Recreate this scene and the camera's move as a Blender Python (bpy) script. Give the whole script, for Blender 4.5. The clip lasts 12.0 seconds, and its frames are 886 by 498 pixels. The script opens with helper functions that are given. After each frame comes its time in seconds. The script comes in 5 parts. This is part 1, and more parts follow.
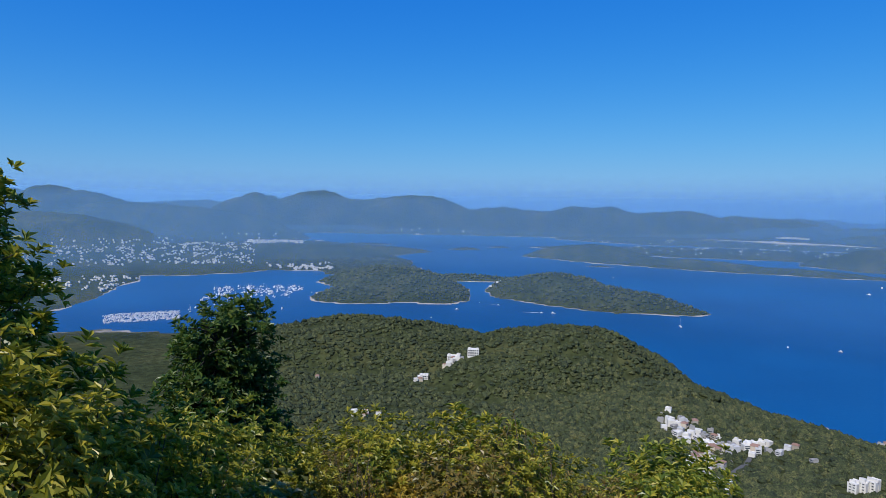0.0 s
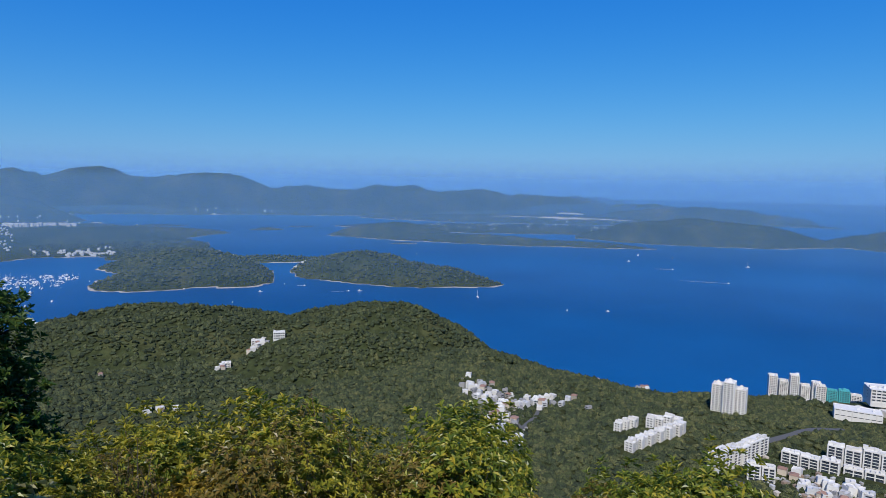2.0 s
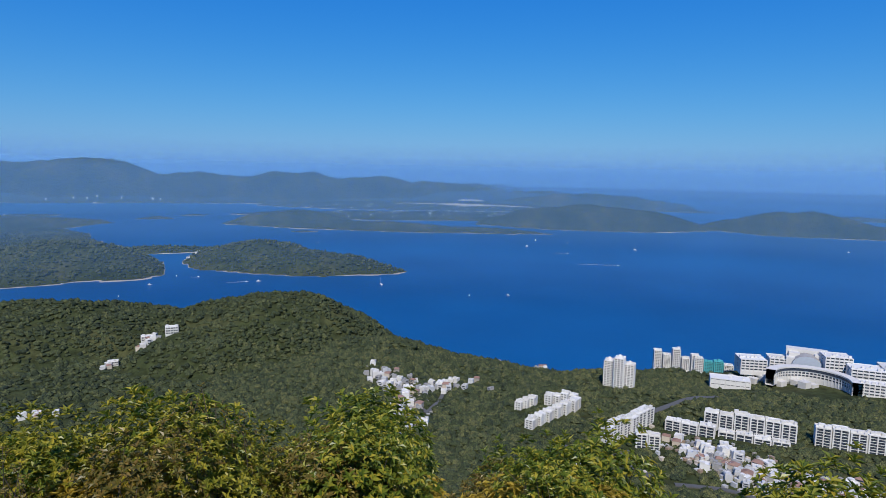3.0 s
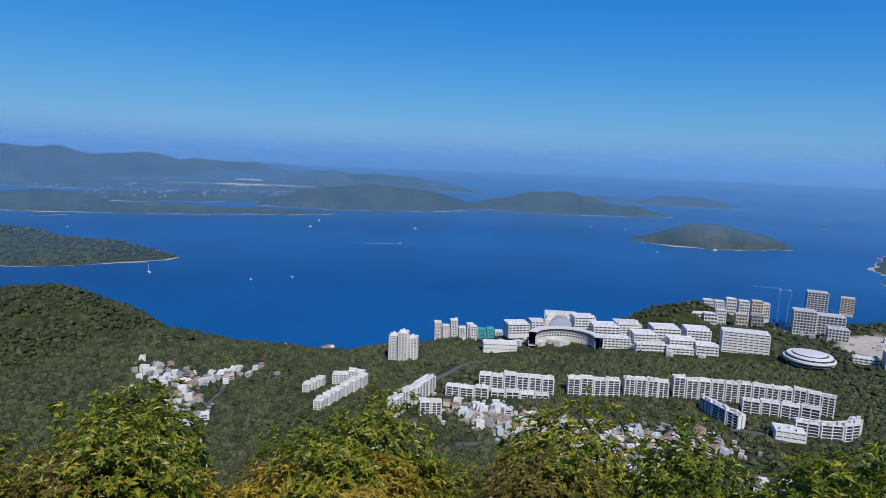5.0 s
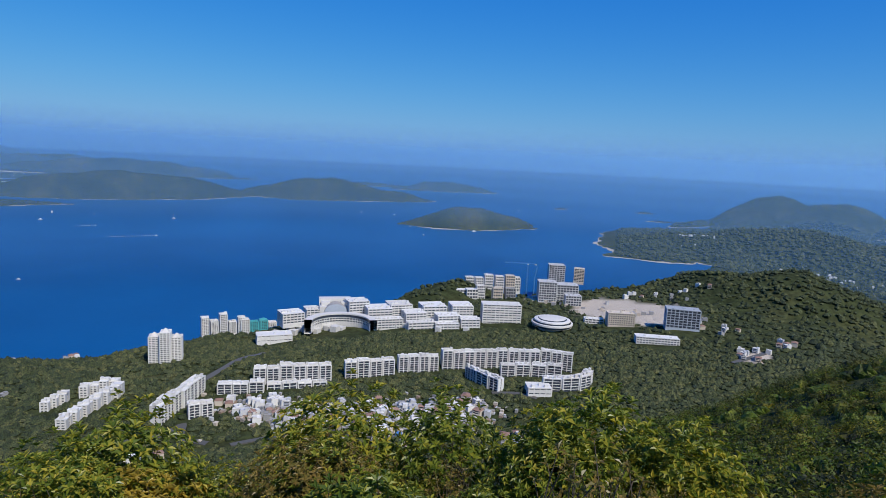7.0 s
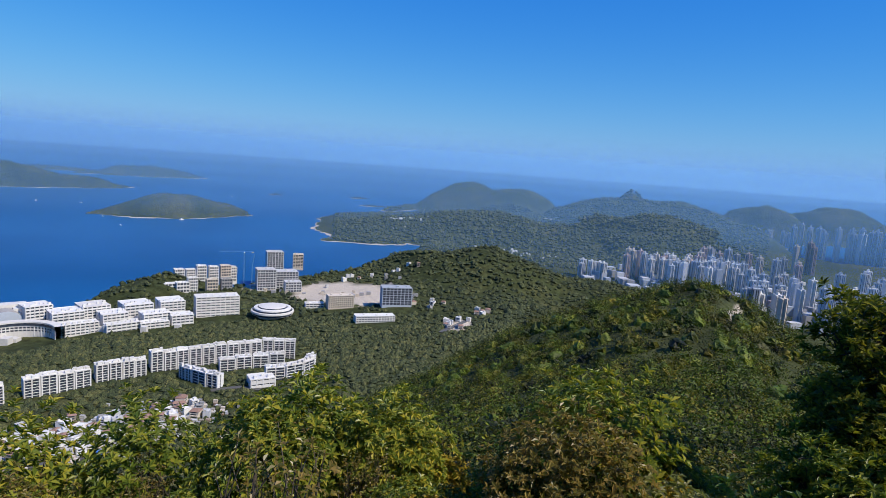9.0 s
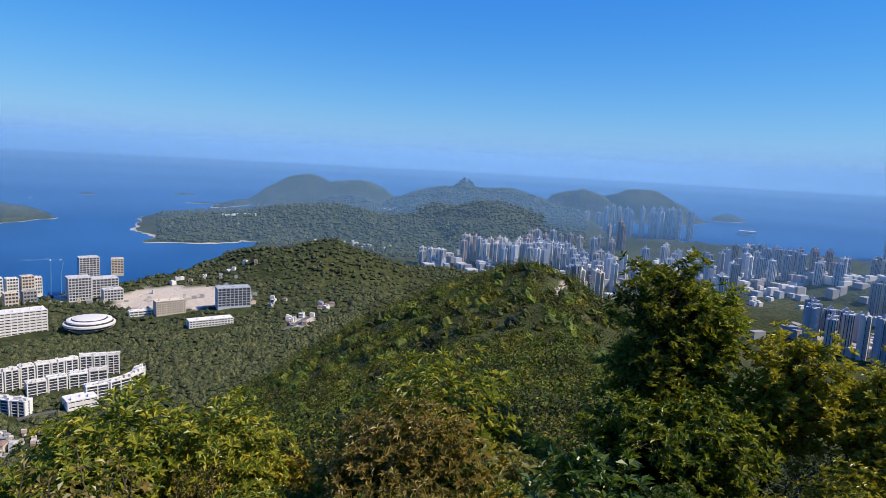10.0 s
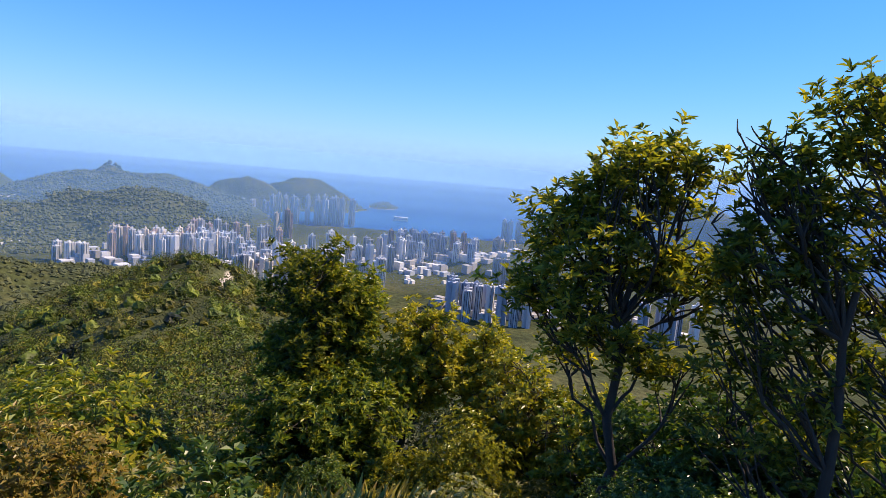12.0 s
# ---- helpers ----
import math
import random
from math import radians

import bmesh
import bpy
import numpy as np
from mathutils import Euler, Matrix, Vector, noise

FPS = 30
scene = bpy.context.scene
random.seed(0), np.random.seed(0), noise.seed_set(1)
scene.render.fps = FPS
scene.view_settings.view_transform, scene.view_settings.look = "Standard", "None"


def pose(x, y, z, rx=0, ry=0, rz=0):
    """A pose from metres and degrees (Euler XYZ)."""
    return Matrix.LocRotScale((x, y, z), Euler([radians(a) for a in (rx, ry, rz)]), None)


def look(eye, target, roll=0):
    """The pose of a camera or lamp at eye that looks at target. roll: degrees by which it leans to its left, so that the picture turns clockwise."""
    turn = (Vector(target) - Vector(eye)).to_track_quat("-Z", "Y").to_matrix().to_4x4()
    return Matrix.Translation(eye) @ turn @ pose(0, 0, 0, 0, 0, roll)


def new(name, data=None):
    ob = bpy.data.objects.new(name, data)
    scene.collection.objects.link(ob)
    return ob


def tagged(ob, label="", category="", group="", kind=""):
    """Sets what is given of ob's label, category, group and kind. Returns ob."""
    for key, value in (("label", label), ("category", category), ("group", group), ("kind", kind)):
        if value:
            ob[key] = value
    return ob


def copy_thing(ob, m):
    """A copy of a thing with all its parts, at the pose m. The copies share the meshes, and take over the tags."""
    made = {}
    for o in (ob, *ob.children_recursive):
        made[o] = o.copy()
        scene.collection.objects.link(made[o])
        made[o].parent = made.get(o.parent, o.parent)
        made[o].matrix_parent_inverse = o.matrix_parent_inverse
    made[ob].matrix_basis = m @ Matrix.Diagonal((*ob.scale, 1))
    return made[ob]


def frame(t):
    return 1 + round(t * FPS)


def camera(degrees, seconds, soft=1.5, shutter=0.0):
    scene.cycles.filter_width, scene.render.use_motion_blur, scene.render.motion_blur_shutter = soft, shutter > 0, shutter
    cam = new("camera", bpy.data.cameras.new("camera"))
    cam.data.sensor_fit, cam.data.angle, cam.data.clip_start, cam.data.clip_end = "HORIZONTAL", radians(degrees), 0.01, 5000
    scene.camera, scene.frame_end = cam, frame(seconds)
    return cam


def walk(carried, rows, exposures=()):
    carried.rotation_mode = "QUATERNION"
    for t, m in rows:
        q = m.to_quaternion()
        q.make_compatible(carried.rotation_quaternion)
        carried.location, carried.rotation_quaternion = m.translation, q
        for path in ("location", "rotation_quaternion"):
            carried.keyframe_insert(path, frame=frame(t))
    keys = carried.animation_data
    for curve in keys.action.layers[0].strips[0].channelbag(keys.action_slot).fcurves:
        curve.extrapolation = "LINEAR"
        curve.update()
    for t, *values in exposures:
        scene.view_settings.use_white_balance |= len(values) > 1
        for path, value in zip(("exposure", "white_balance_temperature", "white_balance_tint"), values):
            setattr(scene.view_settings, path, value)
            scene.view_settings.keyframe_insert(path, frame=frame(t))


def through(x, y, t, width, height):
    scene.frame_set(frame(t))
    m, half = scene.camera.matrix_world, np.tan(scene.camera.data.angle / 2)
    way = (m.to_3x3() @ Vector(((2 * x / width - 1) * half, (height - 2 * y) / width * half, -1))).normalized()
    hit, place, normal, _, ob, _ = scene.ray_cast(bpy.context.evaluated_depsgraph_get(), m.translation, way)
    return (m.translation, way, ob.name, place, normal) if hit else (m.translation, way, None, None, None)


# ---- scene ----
cam = camera(71.3, 12.0, soft=0.8)
# time, yaw, pitch, roll of a camera held at arm's length by someone turning on the spot
TURNS = [
    (0.0, 0.07, -3.92, -0.97), (0.5, -4.98, -4.28, -0.86), (1.0, -9.34, -4.66, -1.0), (1.5, -13.2, -5.18, -0.86),
    (2.0, -17.88, -5.6, -1.01), (2.5, -22.65, -6.28, -1.23), (3.0, -26.92, -6.63, -1.11), (3.2, -28.53, -6.88, -1.15),
    (4.8, -44.3, -7.69, -2.03), (5.0, -46.77, -7.92, -2.12), (5.5, -51.51, -8.17, -1.8), (6.0, -56.96, -8.13, -2.42),
    (6.5, -62.22, -8.46, -2.49), (6.7, -64.54, -8.48, -2.7), (8.3, -83.58, -8.07, -2.85), (8.5, -87.08, -8.44, -3.42),
    (9.0, -93.59, -8.05, -4.08), (9.5, -100.66, -7.97, -4.05), (10.0, -108.56, -7.93, -3.06), (10.5, -115.72, -7.6, -4.01),
    (11.0, -124.77, -7.69, -4.02), (11.5, -131.61, -7.33, -4.47), (12.0, -138.74, -6.89, -4.97),
]
EYE, ARM = 1.6, 0.55


def held(t, yaw, pitch, roll):
    a = radians(-yaw)
    return t, pose(ARM * math.sin(a), ARM * (math.cos(a) - 1), EYE - 0.05 * min(t / 6, 1), 90 + pitch, roll, yaw)


walk(cam, [held(*row) for row in TURNS], exposures=[(0.0, 0.12, 6500, 10), (2.0, 0.05, 6500, 10), (6.5, -0.05, 6500, 10), (9.5, 0.32, 7100, 12), (11.0, 0.7, 8200, 17), (12.0, 0.98, 8700, 21)])

# ---- daylight ----
SUN_AZ, SUN_EL = 211.0, 47.0
world = bpy.data.worlds.new("sky")
scene.world = world
world.use_nodes = True
wn = world.node_tree
sky = wn.nodes.new("ShaderNodeTexSky")
sky.sky_type = "NISHITA"
sky.sun_disc = False
sky.sun_elevation, sky.sun_rotation = radians(SUN_EL), radians(SUN_AZ)
sky.altitude, sky.air_density, sky.dust_density, sky.ozone_density = 400, 1.0, 0.1, 3.0
back = wn.nodes["Background"]
back.inputs["Strength"].default_value = 0.088
deep = wn.nodes.new("ShaderNodeHueSaturation")   # a clear dry day: deeper blue than the plain sky model
deep.inputs["Saturation"].default_value = 1.25
deep.inputs["Hue"].default_value = 0.505
wn.links.new(sky.outputs[0], deep.inputs["Color"])
clear = wn.nodes.new("ShaderNodeVectorMath")     # dry air: blue overhead, pale only low down
clear.operation = "POWER"
clear.inputs[1].default_value = (1.22, 0.69, 0.3)
wn.links.new(deep.outputs[0], clear.inputs[0])
tint = wn.nodes.new("ShaderNodeVectorMath")
tint.operation = "MULTIPLY"
tint.inputs[1].default_value = (0.24, 1.28, 4.7)
wn.links.new(clear.outputs[0], tint.inputs[0])
# haze low over the sea pales the sky all round
seen, height_of, from_top, low_sky, veil = (wn.nodes.new(q) for q in ("ShaderNodeTexCoord", "ShaderNodeSeparateXYZ", "ShaderNodeMath", "ShaderNodeMath", "ShaderNodeMix"))
wn.links.new(seen.outputs["Generated"], height_of.inputs[0])
from_top.operation, low_sky.operation = "SUBTRACT", "POWER"
from_top.use_clamp = True
from_top.inputs[0].default_value = 1.0
wn.links.new(height_of.outputs["Z"], from_top.inputs[1])
wn.links.new(from_top.outputs[0], low_sky.inputs[0])
low_sky.inputs[1].default_value = 13.0
veil.data_type = "RGBA"
wn.links.new(low_sky.outputs[0], veil.inputs[0])
wn.links.new(tint.outputs[0], veil.inputs[6])
veil.inputs[7].default_value = (1.9, 4.05, 7.6, 1)
wn.links.new(veil.outputs[2], back.inputs["Color"])
sun_data = bpy.data.lights.new("sun", "SUN")
sun_data.energy, sun_data.angle, sun_data.color = 4.3, radians(0.55), (1.0, 0.95, 0.86)
sun = new("sun", sun_data)
sa, se = radians(SUN_AZ), radians(SUN_EL)
sun.matrix_world = look((0, 0, 300), (-300 * math.sin(sa) * math.cos(se), -300 * math.cos(sa) * math.cos(se), 300 - 300 * math.sin(se)))


# ---- materials ----
def material(name):
    m = bpy.data.materials.new(name)
    m.use_nodes = True
    return m, m.node_tree.nodes, m.node_tree.links, m.node_tree.nodes["Principled BSDF"]


def ramp(n, stops):
    r = n.new("ShaderNodeValToRGB")
    e = r.color_ramp.elements
    e[0].position, e[0].color = stops[0][0], (*stops[0][1], 1)
    e[1].position, e[1].color = stops[-1][0], (*stops[-1][1], 1)
    for p, c in stops[1:-1]:
        e.new(p).color = (*c, 1)
    return r


def noise_tex(n, l, scale, detail=4, rough=0.6, coord="Object"):
    tc = n.new("ShaderNodeTexCoord")
    t = n.new("ShaderNodeTexNoise")
    t.inputs["Scale"].default_value, t.inputs["Detail"].default_value, t.inputs["Roughness"].default_value = scale, detail, rough
    l.new(tc.outputs[coord], t.inputs["Vector"])
    return t


def mix(n, l, fac, a, b, mode="MIX"):
    x = n.new("ShaderNodeMix")
    x.data_type, x.blend_type = "RGBA", mode
    for sock, v in ((x.inputs[0], fac), (x.inputs[6], a), (x.inputs[7], b)):
        if hasattr(v, "is_linked"):
            l.new(v, sock)
        else:
            sock.default_value = v if isinstance(v, float) else (*v, 1)
    return x.outputs[2]


def bumped(n, l, bsdf, height, strength, distance):
    b = n.new("ShaderNodeBump")
    b.inputs["Strength"].default_value, b.inputs["Distance"].default_value = strength, distance
    l.new(height, b.inputs["Height"])
    l.new(b.outputs[0], bsdf.inputs["Normal"])


def plaster(name, colour, dirt=0.25, rough=0.8, scale=0.25, metallic=0.0):
    """Painted or rendered wall with rain streaks and patches, a little different on every block."""
    m, n, l, b = material(name)
    big, fine = noise_tex(n, l, scale), noise_tex(n, l, scale * 14, 3)
    info = n.new("ShaderNodeObjectInfo")
    dark = tuple(c * (1 - dirt) for c in colour)
    c = mix(n, l, big.outputs[0], dark, colour)
    c = mix(n, l, 0.25, c, fine.outputs[1], "SOFT_LIGHT")
    tone = ramp(n, [(0.0, (0.82, 0.8, 0.77)), (1.0, (1.0, 1.0, 1.0))])
    l.new(info.outputs["Random"], tone.inputs[0])
    l.new(mix(n, l, 1.0, c, tone.outputs[0], "MULTIPLY"), b.inputs["Base Color"])
    b.inputs["Roughness"].default_value, b.inputs["Metallic"].default_value = rough, metallic
    bumped(n, l, b, fine.outputs[0], 0.2, 0.05)
    return m


WHITE = plaster("white_render", (0.78, 0.77, 0.74))
PALE = plaster("pale_grey_tile", (0.6, 0.61, 0.62))
CREAM = plaster("cream_render", (0.66, 0.58, 0.48))
PINK = plaster("pink_tile", (0.5, 0.38, 0.33))
GREY = plaster("grey_concrete", (0.36, 0.36, 0.36))
BLUEGREY = plaster("blue_grey_cladding", (0.44, 0.49, 0.55))
TEAL = plaster("teal_panel", (0.08, 0.42, 0.45), 0.15)
TERRACOTTA = plaster("terracotta_roof", (0.33, 0.2, 0.15))
STONE = plaster("weathered_render", (0.42, 0.38, 0.32), 0.45)
TAN = plaster("tan_tile", (0.4, 0.3, 0.22), 0.45)
TARP = plaster("blue_tarpaulin", (0.06, 0.2, 0.5), 0.2)
ROOFGREY = plaster("roof_felt", (0.5, 0.49, 0.47), 0.4)
TARMAC = plaster("tarmac", (0.12, 0.12, 0.115), 0.3)
HULL = plaster("boat_gelcoat", (0.8, 0.8, 0.8), 0.05, 0.3)
STEEL = plaster("crane_paint", (0.12, 0.28, 0.5), 0.2, 0.5)
FOAM = plaster("sea_foam", (0.75, 0.8, 0.85), 0.1)

GLASS, n, l, b = material("dark_glazing")
b.inputs["Roughness"].default_value = 0.3
b.inputs["Specular IOR Level"].default_value = 0.18
t = noise_tex(n, l, 0.4, 2)
r = ramp(n, [(0.35, (0.02, 0.028, 0.042)), (0.7, (0.07, 0.085, 0.11))])
l.new(t.outputs[0], r.inputs[0])
l.new(r.outputs[0], b.inputs["Base Color"])

WATER, n, l, b = material("sea_water")
big, fine = noise_tex(n, l, 0.0022, 4), noise_tex(n, l, 0.12, 4)
r = ramp(n, [(0.3, (0.002, 0.066, 0.2)), (0.7, (0.003, 0.085, 0.245))])
l.new(big.outputs[0], r.inputs[0])
l.new(r.outputs[0], b.inputs["Base Color"])
b.inputs["Roughness"].default_value = 0.35
b.inputs["IOR"].default_value = 1.2
bumped(n, l, b, fine.outputs[0], 0.4, 0.6)

# ground: woods, scrub and grass, with bare earth and rocky shore where the land has them
GROUND, n, l, b = material("wooded_ground")
big, mid, fine = noise_tex(n, l, 0.006, 5), noise_tex(n, l, 0.06, 5), noise_tex(n, l, 0.5, 4)
r1 = ramp(n, [(0.3, (0.034, 0.046, 0.018)), (0.5, (0.055, 0.068, 0.026)), (0.72, (0.1, 0.1, 0.04))])
l.new(big.outputs[0], r1.inputs[0])
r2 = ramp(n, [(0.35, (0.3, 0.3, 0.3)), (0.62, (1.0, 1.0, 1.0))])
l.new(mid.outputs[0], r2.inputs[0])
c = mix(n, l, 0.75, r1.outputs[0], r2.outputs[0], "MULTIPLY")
rock = ramp(n, [(0.3, (0.36, 0.3, 0.23)), (0.7, (0.64, 0.57, 0.47))])
l.new(fine.outputs[0], rock.inputs[0])
a = n.new("ShaderNodeAttribute")
a.attribute_name = "bare"
c = mix(n, l, a.outputs["Fac"], c, rock.outputs[0])
asl = n.new("ShaderNodeAttribute")
asl.attribute_name = "asl"
wash = n.new("ShaderNodeMath")
wash.operation = "MULTIPLY_ADD"
wash.inputs[1].default_value = 14.0
l.new(big.outputs[0], wash.inputs[0])
l.new(asl.outputs["Fac"], wash.inputs[2])
shore = n.new("ShaderNodeMapRange")
for k, q in ((1, 7.2), (2, 8.8), (3, 1.0), (4, 0.0)):
    shore.inputs[k].default_value = q
l.new(wash.outputs[0], shore.inputs[0])
c = mix(n, l, shore.outputs[0], c, (0.42, 0.37, 0.31))
l.new(c, b.inputs["Base Color"])
b.inputs["Roughness"].default_value = 1.0
b.inputs["Specular IOR Level"].default_value = 0.1
bumped(n, l, b, mid.outputs[0], 1.0, 6.0)


def leafy(name, stops, gloss=0.35, through=0.45, clump_shade=0.0):
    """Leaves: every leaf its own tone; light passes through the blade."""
    m, n, l, b = material(name)
    geo, info = n.new("ShaderNodeNewGeometry"), n.new("ShaderNodeObjectInfo")
    add = n.new("ShaderNodeMath")
    add.operation = "MULTIPLY_ADD"
    add.inputs[1].default_value, add.inputs[2].default_value = 0.75, 0.0
    l.new(geo.outputs["Random Per Island"], add.inputs[0])
    sh = n.new("ShaderNodeMath")
    sh.operation = "MULTIPLY_ADD"
    sh.inputs[1].default_value = 0.25
    l.new(info.outputs["Random"], sh.inputs[0])
    l.new(add.outputs[0], sh.inputs[2])
    r = ramp(n, [(p, tuple(1.22 * q for q in c)) for p, c in stops])
    l.new(sh.outputs[0], r.inputs[0])
    colour = r.outputs[0]
    # light and shade of leaf clumps, put into the colour as noise
    if clump_shade:
        t = noise_tex(n, l, clump_shade, 3, 0.7)
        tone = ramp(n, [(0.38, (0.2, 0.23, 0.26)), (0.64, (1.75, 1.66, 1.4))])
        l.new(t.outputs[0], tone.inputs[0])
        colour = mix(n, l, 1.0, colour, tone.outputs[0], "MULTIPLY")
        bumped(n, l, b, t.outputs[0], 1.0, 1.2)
    l.new(colour, b.inputs["Base Color"])
    b.inputs["Roughness"].default_value = gloss
    b.inputs["Specular IOR Level"].default_value = 0.35
    tr = n.new("ShaderNodeBsdfTranslucent")
    l.new(mix(n, l, 1.0, colour, (1.0, 1.0, 0.45), "MULTIPLY"), tr.inputs[0])
    sm = n.new("ShaderNodeMixShader")
    sm.inputs[0].default_value = through
    l.new(b.outputs[0], sm.inputs[1])
    l.new(tr.outputs[0], sm.inputs[2])
    l.new(sm.outputs[0], n["Material Output"].inputs[0])
    return m


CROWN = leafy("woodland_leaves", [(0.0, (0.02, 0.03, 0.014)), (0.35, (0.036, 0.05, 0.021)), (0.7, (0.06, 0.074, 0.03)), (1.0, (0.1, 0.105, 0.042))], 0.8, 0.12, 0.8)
LEAF_GREEN = leafy("green_leaves", [(0.0, (0.045, 0.08, 0.014)), (0.45, (0.12, 0.16, 0.022)), (0.75, (0.27, 0.27, 0.035)), (1.0, (0.48, 0.37, 0.05))])
LEAF_LIME = leafy("yellow_green_leaves", [(0.0, (0.07, 0.09, 0.013)), (0.5, (0.22, 0.22, 0.026)), (1.0, (0.46, 0.37, 0.045))])
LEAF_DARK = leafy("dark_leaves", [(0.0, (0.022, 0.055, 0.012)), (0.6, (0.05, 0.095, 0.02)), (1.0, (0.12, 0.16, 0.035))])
LEAF_RED = leafy("reddish_leaves", [(0.0, (0.08, 0.085, 0.02)), (0.45, (0.15, 0.125, 0.03)), (0.8, (0.24, 0.16, 0.045)), (1.0, (0.36, 0.29, 0.08))])
LEAF_GOLD = leafy("golden_leaves", [(0.0, (0.18, 0.15, 0.03)), (0.5, (0.38, 0.27, 0.04)), (1.0, (0.55, 0.42, 0.08))])
LEAF_PALE = leafy("pale_backed_leaves", [(0.0, (0.09, 0.13, 0.03)), (0.6, (0.28, 0.27, 0.12)), (1.0, (0.6, 0.55, 0.4))])
GRASS = leafy("dry_grass", [(0.0, (0.14, 0.15, 0.03)), (0.5, (0.32, 0.28, 0.07)), (1.0, (0.55, 0.44, 0.2))], 0.6)
LEAF_TREE = leafy("tree_leaves", [(0.0, (0.03, 0.05, 0.01)), (0.4, (0.09, 0.11, 0.018)), (0.7, (0.2, 0.2, 0.027)), (1.0, (0.5, 0.4, 0.055))], 0.32, 0.56)
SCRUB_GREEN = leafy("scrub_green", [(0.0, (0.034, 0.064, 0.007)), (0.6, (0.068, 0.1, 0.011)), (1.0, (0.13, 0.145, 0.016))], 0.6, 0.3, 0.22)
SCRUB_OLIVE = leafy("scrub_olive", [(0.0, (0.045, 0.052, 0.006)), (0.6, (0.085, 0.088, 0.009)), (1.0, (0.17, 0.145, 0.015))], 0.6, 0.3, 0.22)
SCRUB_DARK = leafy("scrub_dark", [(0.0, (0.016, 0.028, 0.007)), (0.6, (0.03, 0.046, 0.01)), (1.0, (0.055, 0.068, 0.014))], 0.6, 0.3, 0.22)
BARK = plaster("bark", (0.11, 0.085, 0.06), 0.6, 0.95, 6.0)
BARK_DARK = plaster("dark_bark", (0.05, 0.042, 0.034), 0.6, 0.95, 6.0)

# stand-in for sea haze: added sheets that let most light by and scatter some
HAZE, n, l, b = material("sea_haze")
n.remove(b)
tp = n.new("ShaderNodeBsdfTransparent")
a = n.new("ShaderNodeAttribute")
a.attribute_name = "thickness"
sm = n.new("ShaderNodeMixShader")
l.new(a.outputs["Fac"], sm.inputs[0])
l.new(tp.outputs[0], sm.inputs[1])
# haze blue put into the colour; a tilted normal brightens it facing the sun
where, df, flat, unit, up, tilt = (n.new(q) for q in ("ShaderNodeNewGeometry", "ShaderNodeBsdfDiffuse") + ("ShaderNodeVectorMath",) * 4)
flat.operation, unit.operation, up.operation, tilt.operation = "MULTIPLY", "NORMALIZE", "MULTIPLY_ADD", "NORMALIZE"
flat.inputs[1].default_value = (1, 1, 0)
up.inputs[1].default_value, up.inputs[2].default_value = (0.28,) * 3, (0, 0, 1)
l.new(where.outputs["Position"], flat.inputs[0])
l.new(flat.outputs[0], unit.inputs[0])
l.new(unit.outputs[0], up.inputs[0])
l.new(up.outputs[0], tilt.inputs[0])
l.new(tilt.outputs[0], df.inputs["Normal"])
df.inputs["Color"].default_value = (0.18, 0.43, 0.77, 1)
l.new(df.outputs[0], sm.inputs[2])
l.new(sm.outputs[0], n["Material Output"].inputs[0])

# ---- the lie of the land: azimuth in degrees clockwise from the first view, true distance and height above the sea in metres ----
TOP = 425.0          # the hilltop stands this far above the sea
NEAR, FAR = 2200.0, 2600.0   # past NEAR the distance is drawn in, so that the horizon lies within reach
rng = np.random.default_rng(7)
GRID = rng.random((256, 256))


def vnoise(x, y):
    """Smooth value noise, 0 to 1."""
    xi, yi = np.floor(x).astype(int), np.floor(y).astype(int)
    u, v = x - xi, y - yi
    u, v = u * u * (3 - 2 * u), v * v * (3 - 2 * v)
    g = lambda i, j: GRID[(xi + i) % 256, (yi + j) % 256]
    return (g(0, 0) * (1 - u) + g(1, 0) * u) * (1 - v) + (g(0, 1) * (1 - u) + g(1, 1) * u) * v


def fractal(x, y, octaves=4):
    s, a, t = 0, 0.5, 0
    for k in range(octaves):
        s, t, a = s + a * vnoise(x * 2 ** k + 17 * k, y * 2 ** k + 31 * k), t + a, a / 2
    return s / t


def drawn_in(r):
    r = np.asarray(r, float)
    over = np.maximum(r - NEAR, 0)
    return np.minimum(r, NEAR) + FAR * over / (over + FAR)


def place(az, r, asl):
    """World place and scale of a spot on the true land."""
    s = drawn_in(r) / r
    z = asl - TOP - r * r / 1.48e7
    a = np.radians(az)
    rr = r * s
    return rr * np.sin(a), rr * np.cos(a), EYE + (z - EYE) * s, s


FORMS = []


def landform(az, r, along, across, lie, height, steep=1.0):
    FORMS.append((az, r, along, across, lie, height, steep))


# near land: wooded hills above the bay
landform(-6.3, 1640, 500, 330, 100, 118)
landform(10.6, 1420, 350, 300, 60, 156)
landform(21.5, 1210, 300, 190, 120, 92)
landform(96.8, 1850, 430, 430, 100, 164)
landform(108.0, 1850, 400, 430, 110, 92)
landform(122.0, 1450, 500, 300, 60, 60)
landform(152.0, 2900, 700, 420, 60, 90)
# the wooded spits and island across the bay
landform(-9.5, 5300, 2000, 420, 160, 45, 0.6)
landform(-4.4, 3240, 560, 330, 150, 104)
landform(-6.8, 2950, 300, 240, 40, 45)
landform(2.6, 3640, 330, 90, 100, 30)
landform(10.4, 3070, 370, 260, 128, 104)
landform(13.3, 2940, 520, 235, 128, 76)
